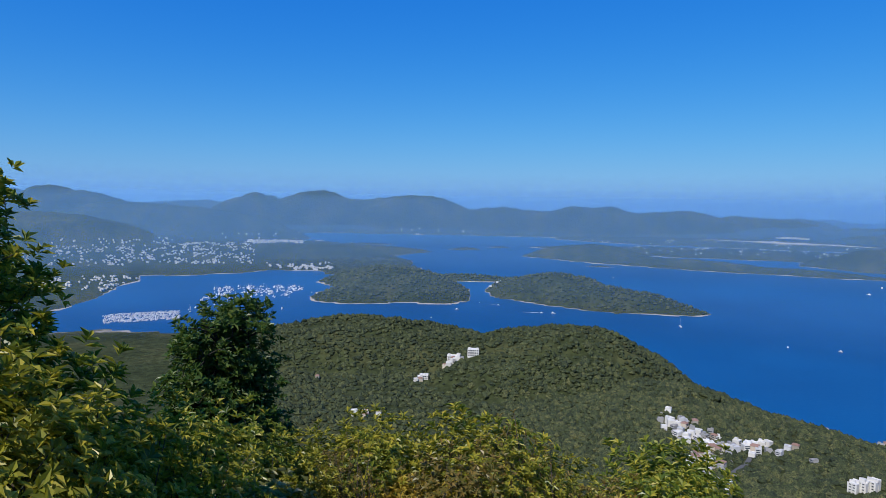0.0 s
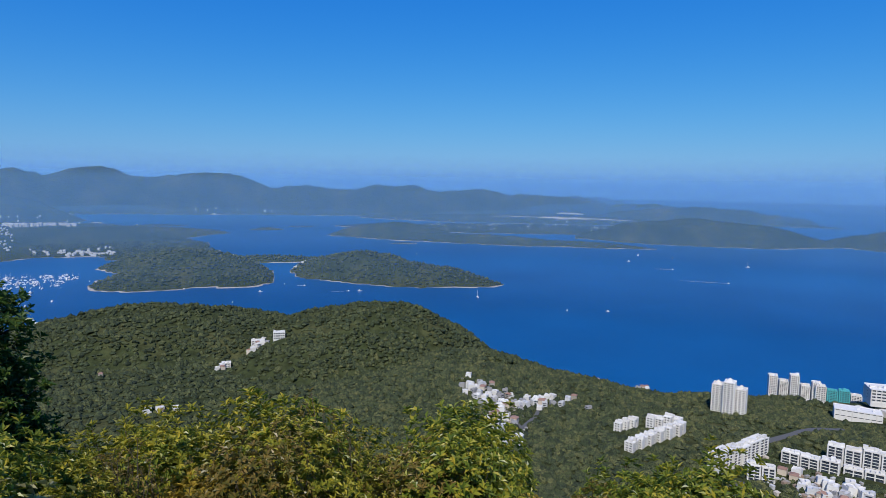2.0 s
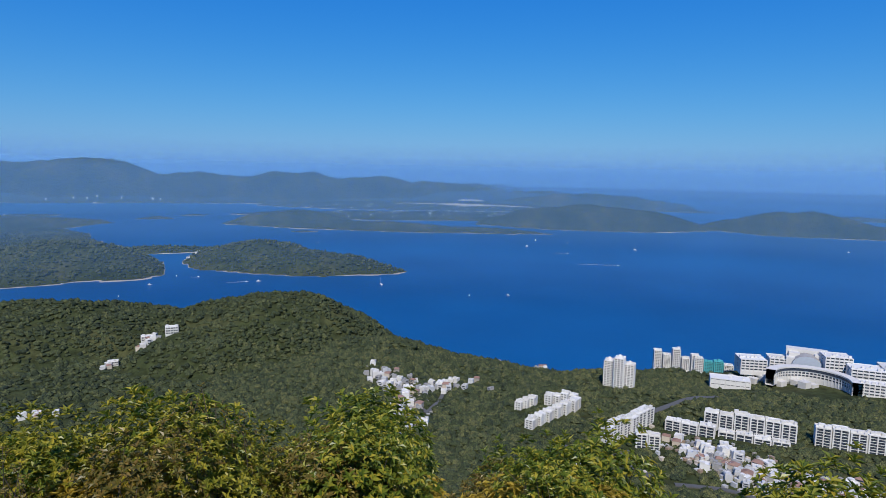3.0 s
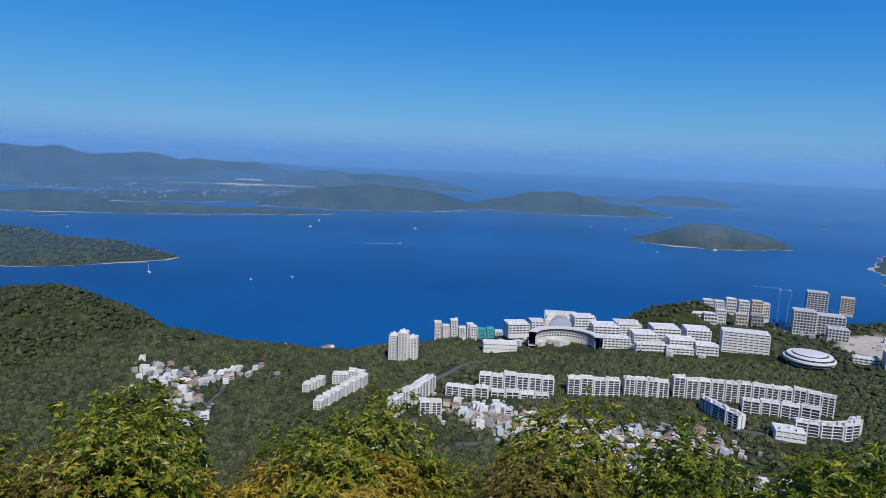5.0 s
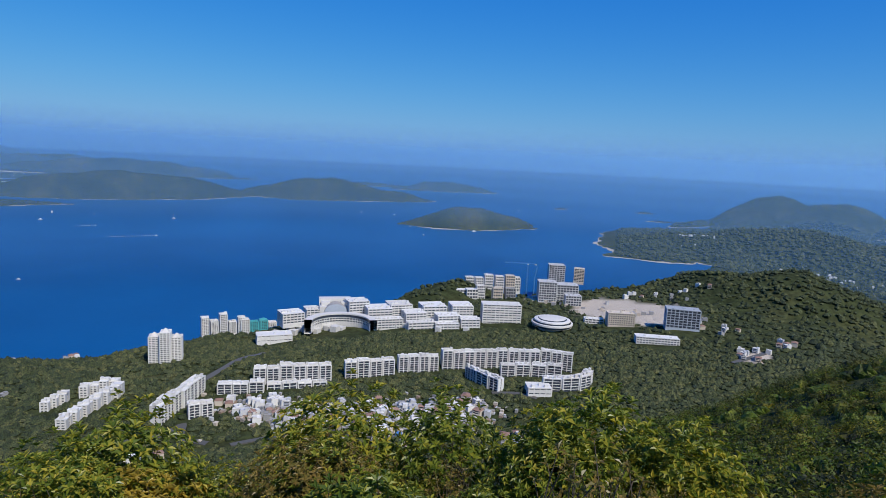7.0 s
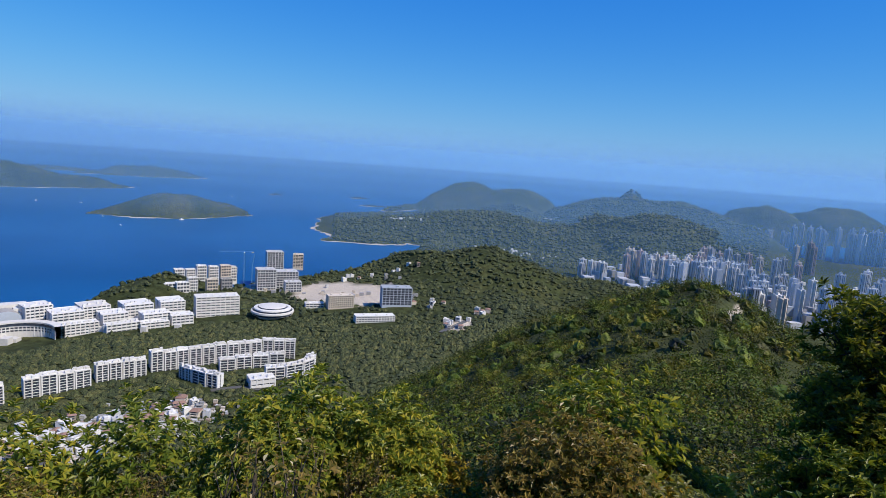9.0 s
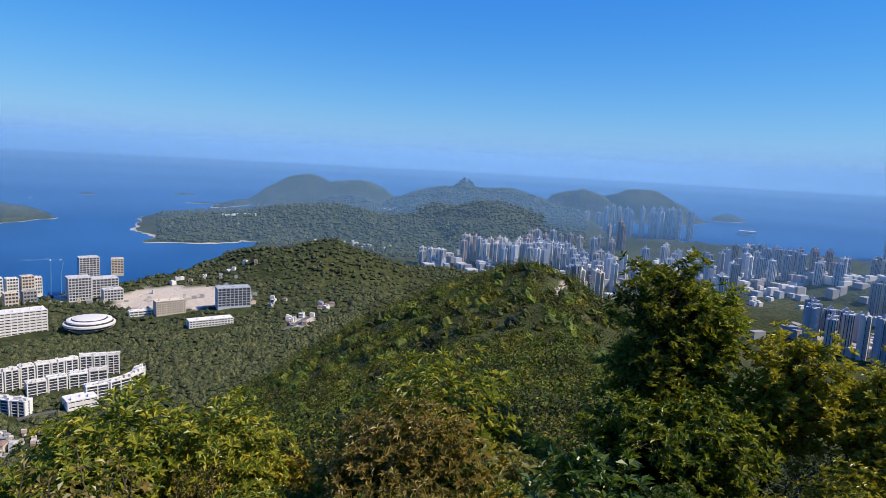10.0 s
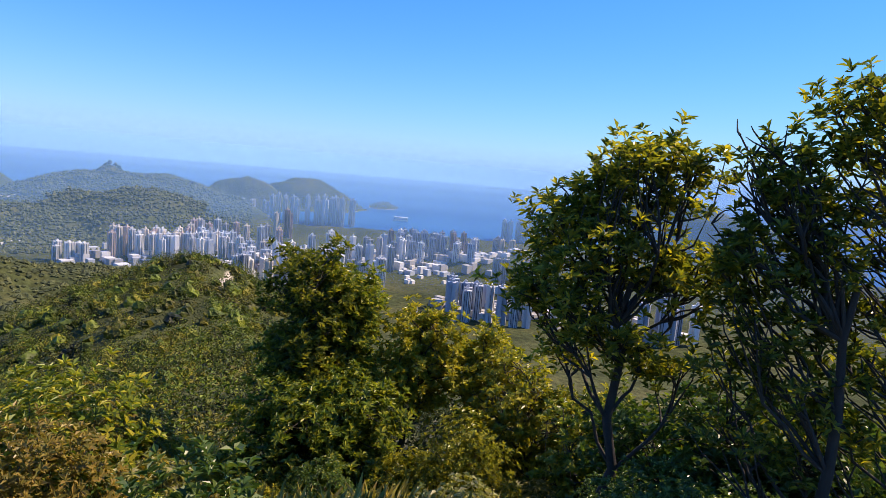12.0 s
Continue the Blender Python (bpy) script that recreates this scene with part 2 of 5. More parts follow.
# town and plain
landform(-40.0, 4200, 2600, 1050, 165, 40, 0.4)
landform(-27.0, 5600, 2000, 1500, 100, 45, 0.4)
landform(-16.0, 6100, 1500, 950, 90, 38, 0.5)
landform(-14.5, 4250, 420, 110, 95, 6, 0.3)
landform(-34.0, 7400, 1800, 1200, 100, 300)
landform(-25.5, 8600, 1900, 1300, 95, 420)
# islets and islands
landform(-6.5, 6973, 310, 70, 90, 14)
landform(2.1, 6253, 150, 60, 90, 22)
landform(5.0, 6700, 130, 60, 90, 12)
landform(13.5, 5600, 560, 420, 115, 122)
landform(20.5, 5080, 1000, 240, 125, 62)
landform(29.5, 4960, 640, 150, 125, 36)
landform(14.2, 4765, 120, 40, 115, 9)
landform(26.0, 6800, 1900, 700, 110, 48, 0.6)
landform(40.5, 6000, 1050, 640, 120, 190, 0.9)
landform(57.0, 6250, 780, 430, 145, 184)
landform(62.5, 6200, 480, 220, 150, 100)
landform(70.5, 4110, 440, 260, 140, 118)
landform(68.0, 8500, 680, 220, 155, 130)
landform(61.0, 9000, 700, 120, 150, 60)
landform(46.5, 9600, 900, 120, 140, 40)
landform(78.8, 6170, 75, 30, 160, 16)
landform(86.2, 6360, 110, 40, 170, 18)
landform(87.3, 5400, 130, 40, 170, 12)
# far hills
landform(-31.6, 10500, 1500, 1100, 60, 620)
landform(-16.5, 10800, 1300, 1300, 75, 570)
landform(-11.6, 10800, 1300, 1100, 80, 660)
landform(-2.8, 10600, 1500, 1100, 85, 610)
landform(5.0, 10400, 1300, 1000, 95, 430)
landform(13.7, 10300, 1300, 1000, 100, 495)
landform(20.0, 10400, 1400, 900, 105, 428)
landform(29.7, 11800, 1100, 700, 115, 340)
landform(35.5, 10800, 1200, 700, 120, 240)
landform(25.5, 8900, 2200, 900, 115, 62, 0.5)
landform(-34.0, 17500, 2600, 1200, 60, 700)
landform(-22.0, 18000, 2600, 1200, 70, 560)
landform(21.0, 18500, 2200, 900, 110, 480)
landform(31.0, 19000, 1800, 900, 120, 330)
landform(-7.0, 10900, 2700, 800, 84, 520, 0.5)
landform(9.5, 10600, 2500, 700, 98, 400, 0.5)
landform(25.0, 11000, 2100, 700, 112, 330, 0.5)
landform(40.0, 9800, 1500, 600, 125, 215, 0.6)
landform(69.0, 1640, 300, 150, 105, 92)
# the southern peninsula
landform(97.5, 3950, 850, 620, 60, 126)
landform(91.5, 3850, 820, 600, 75, 72)
landform(88.0, 3500, 480, 260, 100, 42)
landform(83.6, 3720, 170, 60, 85, 18)
landform(96.4, 6000, 800, 500, 100, 242)
landform(100.4, 6000, 1150, 480, 110, 220)
landform(90.5, 5400, 420, 90, 115, 40)
landform(110.75, 5000, 270, 240, 120, 296, 1.9)
landform(110.6, 5000, 700, 420, 120, 250, 1.0)
landform(109.8, 5000, 1400, 600, 112, 224, 0.7)
landform(104.5, 4300, 1200, 750, 100, 100)
landform(114.0, 5250, 2000, 520, 116, 220, 0.5)
landform(110.0, 4000, 900, 420, 100, 120)
landform(121.1, 5600, 330, 420, 120, 262, 0.9)
landform(126.4, 6600, 980, 560, 125, 262, 0.8)
landform(118.5, 4600, 900, 420, 115, 150)
landform(133.5, 7100, 420, 160, 140, 62)
landform(158.0, 6600, 1700, 800, 130, 400)
landform(163.0, 5200, 1000, 600, 100, 260)
landform(150.0, 6000, 700, 260, 120, 110)

# ground laid bare: azimuth, distance, half-lengths, lie
BARES = []


def bare(az, r, along, across, lie):
    BARES.append((az, r, along, across, lie))


bare(84.5, 1545, 150, 110, 100)
bare(88.3, 1470, 115, 75, 100)
bare(77.5, 1640, 55, 35, 100)
bare(85.8, 740, 34, 13, 100)
bare(80.5, 700, 22, 10, 80)
bare(37.6, 1372, 60, 22, 125)
bare(120.4, 114, 8, 0.6, 126)
bare(29.2, 8650, 420, 190, 115)
bare(25.0, 8700, 330, 50, 115)
bare(32.3, 8650, 430, 50, 118)
bare(121.9, 5050, 200, 40, 120)
bare(131.0, 5300, 420, 60, 130)
bare(104.0, 4200, 60, 35, 60)
bare(96.2, 1210, 20, 45, 30)

COAST_AZ = [-60, -40, -30, -22, -15.6, -8, 0, 3, 4.7, 8, 12, 18, 23, 27, 33, 36.5, 39.6, 45, 52, 60, 68, 74, 80, 86, 89.6, 92.6, 95, 180]
COAST_R = [2600, 2500, 2360, 2200, 2010, 2050, 2080, 1960, 1900, 1850, 1800, 1650, 1500, 1470, 1410, 1370, 1357, 1375, 1430, 1500, 1620, 1760, 1900, 2050, 2350, 3050, 4300, 4300]
FALL_R = [0, 4, 10, 20, 60, 150, 300, 500, 680]
FALL_Z = [0, -1.35, -5.0, -10.8, -36, -95, -195, -290, -325]


def height(az, r):
    """Height above the sea."""
    az, r = np.broadcast_arrays(np.asarray(az, float), np.asarray(r, float))
    a = np.radians(az)
    x, y = r * np.sin(a), r * np.cos(a)
    rc = np.interp(az, COAST_AZ, COAST_R) * (0.97 + 0.06 * fractal(x / 160, y / 160, 3))
    plain = np.interp(az, [-60, -10, 10, 20, 90, 105, 125, 180], [45, 48, 60, 92, 104, 100, 70, 60])
    brow = np.interp(az, [38, 47], [0.74, 0.9])    # the campus stands on a cliff, elsewhere the land slopes to the shore
    shelf = np.interp(az, [37, 43, 52, 58, 66, 78, 90], [1, 0.7, 0.54, 0.72, 0.82, 0.84, 1.0])
    plain = plain * (1 - (1 - shelf) * np.clip((r - 980) / 240, 0, 1)) * (1 - 0.12 * np.clip((r - 1300) / 250, 0, 1) * (shelf < 0.99))
    q = np.clip((r / rc - brow) / (1 - brow), 0, 1)
    plain = plain * (1 - q * q * (3 - 2 * q)) + 12 * (fractal(x / 220, y / 220, 3) - 0.5) * np.clip((r - 500) / 400, 0, 1) * (1 - q)
    south = np.clip((az - 100) / 14, 0, 1) * np.clip((r - 850) / 900, 0, 1)
    south = np.maximum(south, np.clip((az - 88) / 8, 0, 1) * np.clip((r - 1950) / 450, 0, 1))
    plain = plain * (1 - south) + 7 * south
    h = np.where(r < rc, plain, -8 - np.clip((r - rc) * 0.05, 0, 12))
    # the hill that the camera stands on; gentler along its ridge
    k = 0.7 + 0.3 * np.clip(np.cos(np.radians((az - 45) * 0.95)), 0, 1)
    k = k + (1 - k) * np.clip((r - 30) / 120, 0, 1)
    fall = np.interp(r, FALL_R, FALL_Z) * k
    hill = TOP + fall + (h - 100) * np.clip((r - 250) / 430, 0, 1)
    h = np.where(r < 680, hill, h)
    # the spur with the footpath
    ax, ay = math.sin(radians(117.5)), math.cos(radians(117.5))
    s, t = x * ax + y * ay, -x * ay + y * ax
    ridge = 63 * np.exp(-((s - 145) / 60) ** 2 - (np.abs(t) / np.where(t > 0, 98, 62)) ** 1.5)
    ridge = ridge + 4 * np.exp(-((s - 60) / 40) ** 2 - (t / 30) ** 2)
    h = h + ridge * np.clip((r - 18) / 30, 0, 1)
    h = h + 2.2 * (fractal(x / 14, y / 14, 3) - 0.5) * np.clip((r - 14) / 30, 0, 1) * (h > 6)
    for faz, fr, al, ac, lie, top, steep in FORMS:
        fa, li = math.radians(faz), math.radians(lie)
        dx, dy = x - fr * math.sin(fa), y - fr * math.cos(fa)
        reach = 1.4 * max(al, ac)
        near = np.abs(dx) + np.abs(dy) < 2 * reach
        if not near.any():
            continue
        dx, dy, xx, yy = dx[near], dy[near], x[near], y[near]
        u, v = dx * math.sin(li) + dy * math.cos(li), dx * math.cos(li) - dy * math.sin(li)
        q = np.hypot(u / al, v / ac) * (0.8 + 0.4 * fractal(xx / (0.7 * ac), yy / (0.7 * ac), 3))
        f = top * np.clip(1 - q * q, 0, 1) ** steep * (0.82 + 0.36 * fractal(xx / (0.35 * ac) + 5, yy / (0.35 * ac), 4)) - 9 * np.clip(q - 0.985, 0, 1)
        h[near] = np.maximum(h[near], f)
    return h


def bareness(az, r, h):
    a = np.radians(az)
    x, y = r * np.sin(a), r * np.cos(a)
    w = np.zeros_like(x)
    for baz, br, al, ac, lie in BARES:
        ba, li = math.radians(baz), math.radians(lie)
        dx, dy = x - br * math.sin(ba), y - br * math.cos(ba)
        u, v = dx * math.sin(li) + dy * math.cos(li), dx * math.cos(li) - dy * math.sin(li)
        q = np.hypot(u / al, v / ac) + 0.7 * (fractal(x / ac * 2, y / ac * 2, 3) - 0.5)
        w = np.maximum(w, np.clip((1.05 - q) * 6, 0, 1))
    return w


def mesh_of(name, verts, faces, mat, smooth=False):
    """A mesh from arrays; faces: one array of equal polygons, or a list."""
    me = bpy.data.meshes.new(name)
    verts, faces = np.asarray(verts, np.float32), np.asarray(faces, np.int32)
    k = faces.shape[1]
    me.vertices.add(len(verts))
    me.vertices.foreach_set("co", verts.ravel())
    me.loops.add(faces.size)
    me.loops.foreach_set("vertex_index", faces.ravel())
    me.polygons.add(len(faces))
    me.polygons.foreach_set("loop_start", np.arange(0, faces.size, k, dtype=np.int32))
    me.polygons.foreach_set("use_smooth", np.full(len(faces), smooth, bool))
    me.update(calc_edges=True)
    me.materials.append(mat)
    return me


def sheet(rows, cols, closed):
    i, j = np.meshgrid(np.arange(rows - 1), np.arange(cols if closed else cols - 1), indexing="ij")
    k = (j + 1) % cols
    return np.stack([i * cols + j, i * cols + k, (i + 1) * cols + k, (i + 1) * cols + j], -1).reshape(-1, 4)


fine_az = np.arange(-46, 176, 0.45)
all_az = np.concatenate([fine_az, np.arange(178, 312, 4.0)])
rings = np.concatenate([[0.002], np.linspace(0.3, 30, 26), np.geomspace(31, 2500, 190), np.geomspace(2530, 13000, 115), np.geomspace(13500, 90000, 22)])
AZ, RR = np.meshgrid(((all_az + 180) % 360) - 180, rings)
H = height(AZ, RR)
X, Y, Z, S = place(AZ, RR, H)
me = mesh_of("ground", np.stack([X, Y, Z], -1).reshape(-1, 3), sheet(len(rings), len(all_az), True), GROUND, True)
at = me.attributes.new("bare", "FLOAT", "POINT")
at.data.foreach_set("value", bareness(AZ, RR, H).ravel().astype(np.float32))
at = me.attributes.new("asl", "FLOAT", "POINT")
at.data.foreach_set("value", H.ravel().astype(np.float32))
ground = tagged(new("ground", me), "wooded green hills, spits and islands with pale rocky shores", "ground", kind="structure")

rings_w = np.concatenate([np.geomspace(900, 2300, 12), np.geomspace(2400, 90000, 130)])
az_w = np.arange(0, 360, 2.0)
AZ, RR = np.meshgrid(az_w, rings_w)
X, Y, Z, S = place(AZ, RR, 0 * RR)
water = new("water", mesh_of("water", np.stack([X, Y, Z], -1).reshape(-1, 3), sheet(len(rings_w), len(az_w), True), WATER, True))
tagged(water, "deep blue calm sea of a wide bay", "sea", kind="structure")

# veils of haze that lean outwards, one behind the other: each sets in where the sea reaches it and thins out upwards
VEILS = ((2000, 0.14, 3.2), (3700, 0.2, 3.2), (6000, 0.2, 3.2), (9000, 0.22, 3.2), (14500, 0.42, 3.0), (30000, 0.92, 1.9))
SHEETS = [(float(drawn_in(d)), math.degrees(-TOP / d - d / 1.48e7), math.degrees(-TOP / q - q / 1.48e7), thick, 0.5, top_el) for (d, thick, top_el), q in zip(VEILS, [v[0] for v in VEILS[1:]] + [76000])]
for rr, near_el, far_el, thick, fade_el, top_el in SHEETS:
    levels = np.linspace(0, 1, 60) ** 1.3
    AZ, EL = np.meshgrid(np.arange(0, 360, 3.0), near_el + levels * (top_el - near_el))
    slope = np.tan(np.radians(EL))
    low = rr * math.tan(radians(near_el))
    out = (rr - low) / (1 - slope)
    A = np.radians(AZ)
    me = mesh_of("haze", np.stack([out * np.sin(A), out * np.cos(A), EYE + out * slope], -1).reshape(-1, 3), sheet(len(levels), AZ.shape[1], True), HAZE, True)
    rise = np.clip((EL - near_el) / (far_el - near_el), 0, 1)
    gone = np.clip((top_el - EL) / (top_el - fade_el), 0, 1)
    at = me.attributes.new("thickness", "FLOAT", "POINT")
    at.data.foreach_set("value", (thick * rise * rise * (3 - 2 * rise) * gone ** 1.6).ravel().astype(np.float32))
    tagged(new("haze", me), "thin blue sheet standing in for sea haze in front of far hills", "haze", kind="structure")

# ---- building blocks ----
def box_mesh(name, boxes, mat):
    """One mesh of boxes (x0, x1, y0, y1, z0, z1)."""
    b = np.asarray(boxes, float)
    v = np.stack([b[:, [i, j, k]] for i in (0, 1) for j in (2, 3) for k in (4, 5)], 1)
    f = np.array([(0, 1, 3, 2), (4, 6, 7, 5), (0, 4, 5, 1), (2, 3, 7, 6), (0, 2, 6, 4), (1, 5, 7, 3)])
    faces = (f[None] + 8 * np.arange(len(b))[:, None, None]).reshape(-1, 4)
    return mesh_of(name, v.reshape(-1, 3), faces, mat)


def part(name, me, parent, label="", at=(0, 0, 0), turn=0.0):
    ob = new(name, me)
    ob.parent = parent
    ob.matrix_basis = pose(*at, 0, 0, turn)
    return tagged(ob, label) if label else ob


FOOT = []    # true x, y and radius of what stands on the land, kept clear of trees


def stand(az, r, turn=0.0, size=1.0, sink=0.0, clear=0.0, asl=None):
    """Pose of a thing on the land: its x to the viewer's right, its y away from the hilltop."""
    h = float(height(np.array([az]), np.array([r]))[0]) if asl is None else asl
    x, y, z, s = (float(q) for q in place(az, r, h - sink))
    if clear:
        FOOT.append((r * math.sin(radians(az)), r * math.cos(radians(az)), clear))
    return Matrix.Translation((x, y, z)) @ pose(0, 0, 0, 0, 0, -az + turn) @ Matrix.Scale(size * s, 4)


def apartment(w, d, h, storeys, bays, wall, label, group="", band=0.42, name="apartment_block", roofs=3, seed=0):
    """A block of flats: glazing set back between floor bands and piers, with plant rooms on the roof."""
    rnd = random.Random(seed + int(w * 7 + h))
    top = new(name)
    part("glazing", box_mesh("glazing", [(-w / 2 + 0.9, w / 2 - 0.9, 0.9, d - 0.9, -6, h)], GLASS), top, "dark recessed glazing")
    st = h / storeys
    slab = box_mesh("floor_band", [(-w / 2, w / 2, 0, d, 0, st * band)], wall)
    for k in range(storeys):
        part("floor_band", slab, top, at=(0, 0, k * st))
    part("plinth", box_mesh("plinth", [(-w / 2, w / 2, -0.1, d, -7, 0.0)], wall), top)
    bw = w / bays
    pw = min(0.16 * bw, 0.7)
    pier = box_mesh("pier", [(-pw, pw, -0.25, 1.2, 0, h)], wall)
    for k in range(bays + 1):
        part("pier", pier, top, at=(max(min(-w / 2 + k * bw, w / 2 - pw), -w / 2 + pw), 0, 0))
    for x in (-w / 2 - 0.3, w / 2 - 0.9):
        part("end_wall", box_mesh("end_wall", [(x, x + 1.2, 0.3, d * 0.42, 0, h), (x, x + 1.2, d * 0.58, d, 0, h)], wall), top)
    part("roof", box_mesh("roof", [(-w / 2 - 0.2, w / 2 + 0.2, -0.3, d + 0.2, h, h + 0.5), (-w / 2 - 0.2, w / 2 + 0.2, -0.3, 0.1, h + 0.5, h + 1.4), (-w / 2 - 0.2, w / 2 + 0.2, d - 0.2, d + 0.2, h + 0.5, h + 1.4)], wall), top)
    works = []
    for k in range(roofs):
        x, ww = -w / 2 + (k + 0.5 + rnd.uniform(-0.2, 0.2)) * w / roofs, rnd.uniform(2.5, 5.5)
        y = d * rnd.uniform(0.1, 0.5)
        works.append((x - ww / 2, x + ww / 2, y, y + ww * 0.8, h + 0.5, h + rnd.uniform(2.2, 4.8)))
    tagged(part("roof_house", box_mesh("roof_house", works, wall), top), "small stair and plant rooms on the roof", kind="stuff")
    return tagged(top, label, "apartment block", group)


def row_of_blocks(points, d, h, storeys, wall, label, group, block=19.0, **kw):
    """A terrace of separate blocks, stepped a little in depth and height, that follows a line of (azimuth, distance)."""
    rnd = random.Random(len(points) * 31 + int(points[0][0] * 10))
    for (a0, r0), (a1, r1) in zip(points, points[1:]):
        x0, y0, x1, y1 = r0 * math.sin(radians(a0)), r0 * math.cos(radians(a0)), r1 * math.sin(radians(a1)), r1 * math.cos(radians(a1))
        long = math.hypot(x1 - x0, y1 - y0)
        n = max(1, round(long / block))
        for k in range(n):
            f, back = (k + 0.5) / n, rnd.uniform(-1.3, 1.3)
            cx, cy = x0 + f * (x1 - x0) - back * (y1 - y0) / long, y0 + f * (y1 - y0) + back * (x1 - x0) / long
            az, r = math.degrees(math.atan2(cx, cy)), math.hypot(cx, cy)
            w, hh = long / n - 1.4, h + rnd.choice((-1.2, 0, 0, 1.2))
            ob = apartment(w, d, hh, storeys, 2, wall, label, group, seed=int(az * 100), **kw)
            ob.matrix_basis = stand(az, r, math.degrees(math.atan2(y1 - y0, x1 - x0)) + az, sink=1.0)
            FOOT.append((cx, cy, d * 0.5 + 4))


def one_block(az, r, w, d, h, storeys, wall, label, turn=0.0, group="", asl=None, **kw):
    ob = apartment(w, d, h, storeys, kw.pop("bays", max(2, round(w / 8))), wall, label, group, seed=int(az * 10 + r), **kw)
    ob.matrix_basis = stand(az, r, turn, sink=1.0, clear=0.55 * max(w, d) + 3, asl=asl)
    return ob


# the garden estate: terraces of flats round the village
ESTATE = "flats of the terraced estate"
LABEL = "white terraced apartment block with dark recessed glazing on a wooded slope"
row_of_blocks([(51.0, 868), (54.6, 866), (58.2, 872)], 15, 25, 7, WHITE, LABEL, ESTATE, band=0.15, roofs=5)
row_of_blocks([(59.4, 884), (61.8, 890), (64.2, 900)], 15, 25, 7, WHITE, LABEL, ESTATE, band=0.15, roofs=5)
row_of_blocks([(64.5, 908), (66.5, 915), (68.4, 922)], 15, 25, 7, WHITE, LABEL, ESTATE, band=0.15, roofs=5)
row_of_blocks([(68.7, 932), (71.8, 946), (75.0, 958), (78.0, 966), (81.0, 966)], 15, 29, 8, WHITE, LABEL, ESTATE, band=0.15, roofs=5)
row_of_blocks([(74.3, 918), (77.2, 926), (80.1, 928)], 14, 20, 5, WHITE, LABEL, ESTATE, band=0.17, roofs=4)
row_of_blocks([(78.4, 868), (80.2, 873), (81.8, 886), (82.8, 905), (83.0, 930)], 14, 20, 5, WHITE, LABEL, ESTATE, band=0.17, roofs=4)
row_of_blocks([(70.9, 905), (72.0, 882), (73.2, 862), (74.2, 850)], 13, 18, 5, WHITE, LABEL, ESTATE, band=0.17, roofs=4)
row_of_blocks([(47.8, 846), (52.0, 838)], 13, 14, 4, WHITE, LABEL, ESTATE, band=0.17, roofs=4)
row_of_blocks([(52.2, 846), (57.8, 852)], 12, 8, 2, WHITE, LABEL, ESTATE, band=0.17, roofs=4)
row_of_blocks([(43.2, 765), (44.4, 795), (45.6, 826), (46.9, 860)], 14, 24, 7, WHITE, LABEL, ESTATE, band=0.17, roofs=4)
row_of_blocks([(45.4, 772), (47.6, 776)], 14, 18, 5, WHITE, LABEL, ESTATE, band=0.17, roofs=4)
club = one_block(78.2, 846, 34, 24, 13, 2, WHITE, "white flat-roofed clubhouse beside the terraces", turn=14, band=0.75)
# stepped flats and the single tower
for k in range(6):
    one_block(35.6 + 0.78 * k, 800 + 14 * k, 11.5, 20, 19 + 0.4 * k, 6, WHITE, "white stepped apartment block among trees", turn=-24, group="stepped flats", bays=2, asl=89 + 0.9 * k, band=0.5)
for k in range(3):
    one_block(34.5 + 0.6 * k, 866 + 7 * k, 9.5, 16, 23 + k, 7, WHITE, "white apartment block with stepped front beside the flats", turn=-20, group="stepped flats", bays=2, asl=84, band=0.5)
for k in range(4):
    one_block(37.3 + 0.72 * k, 890 + 5 * k, 10.5, 15, (21, 19, 22, 18)[k], 6, WHITE, "white apartment block among trees behind the flats", turn=-20, group="stepped flats", bays=2, asl=91, band=0.5)
for dx, dr, hh in ((-0.9, 5, 47), (0.0, -5, 55), (0.9, 3, 44)):
    tw = one_block(43.58 + dx, 1010 + dr, 15.5, 20, hh, 17, WHITE, "white residential tower block with a pointed roof above trees", turn=-8, group="wings of the white tower", bays=3, asl=88, band=0.5, roofs=1)
    bm = bmesh.new()
    bmesh.ops.create_cone(bm, segments=4, cap_ends=True, radius1=8.5, radius2=0.6, depth=6, matrix=pose(0, 10, hh + 3.4, 0, 0, 45))
    me = bpy.data.meshes.new("pointed_roof")
    bm.to_mesh(me)
    bm.free()
    me.materials.append(WHITE)
    part("pointed_roof", me, tw)


# ---- the campus on the cliff ----
CAMPUS = "white campus buildings"
CL = "white concrete campus building with ribbon windows on a cliff"
rnd = random.Random(5)
for k in range(5):
    tw = one_block(46.9 + 0.78 * k, 1345 + 5 * (k % 2), 15, 18, (36, 27, 42, 24, 34)[k], 11, WHITE, "white hall of residence with a gabled top above the sea", group="halls", bays=4, asl=38, turn=10)
for k in range(4):
    one_block(50.3 + 0.8 * k, 1338, 17, 16, (29, 24, 27, 22)[k], 8, TEAL if k in (1, 2) else WHITE, "teal and white hall of residence above the sea" if k in (1, 2) else "white hall of residence above the sea", group="halls", bays=4, asl=40, turn=8)
one_block(52.9, 1186, 66, 30, 17, 2, WHITE, "low white windowless hall in front of the campus", band=0.85, turn=6)
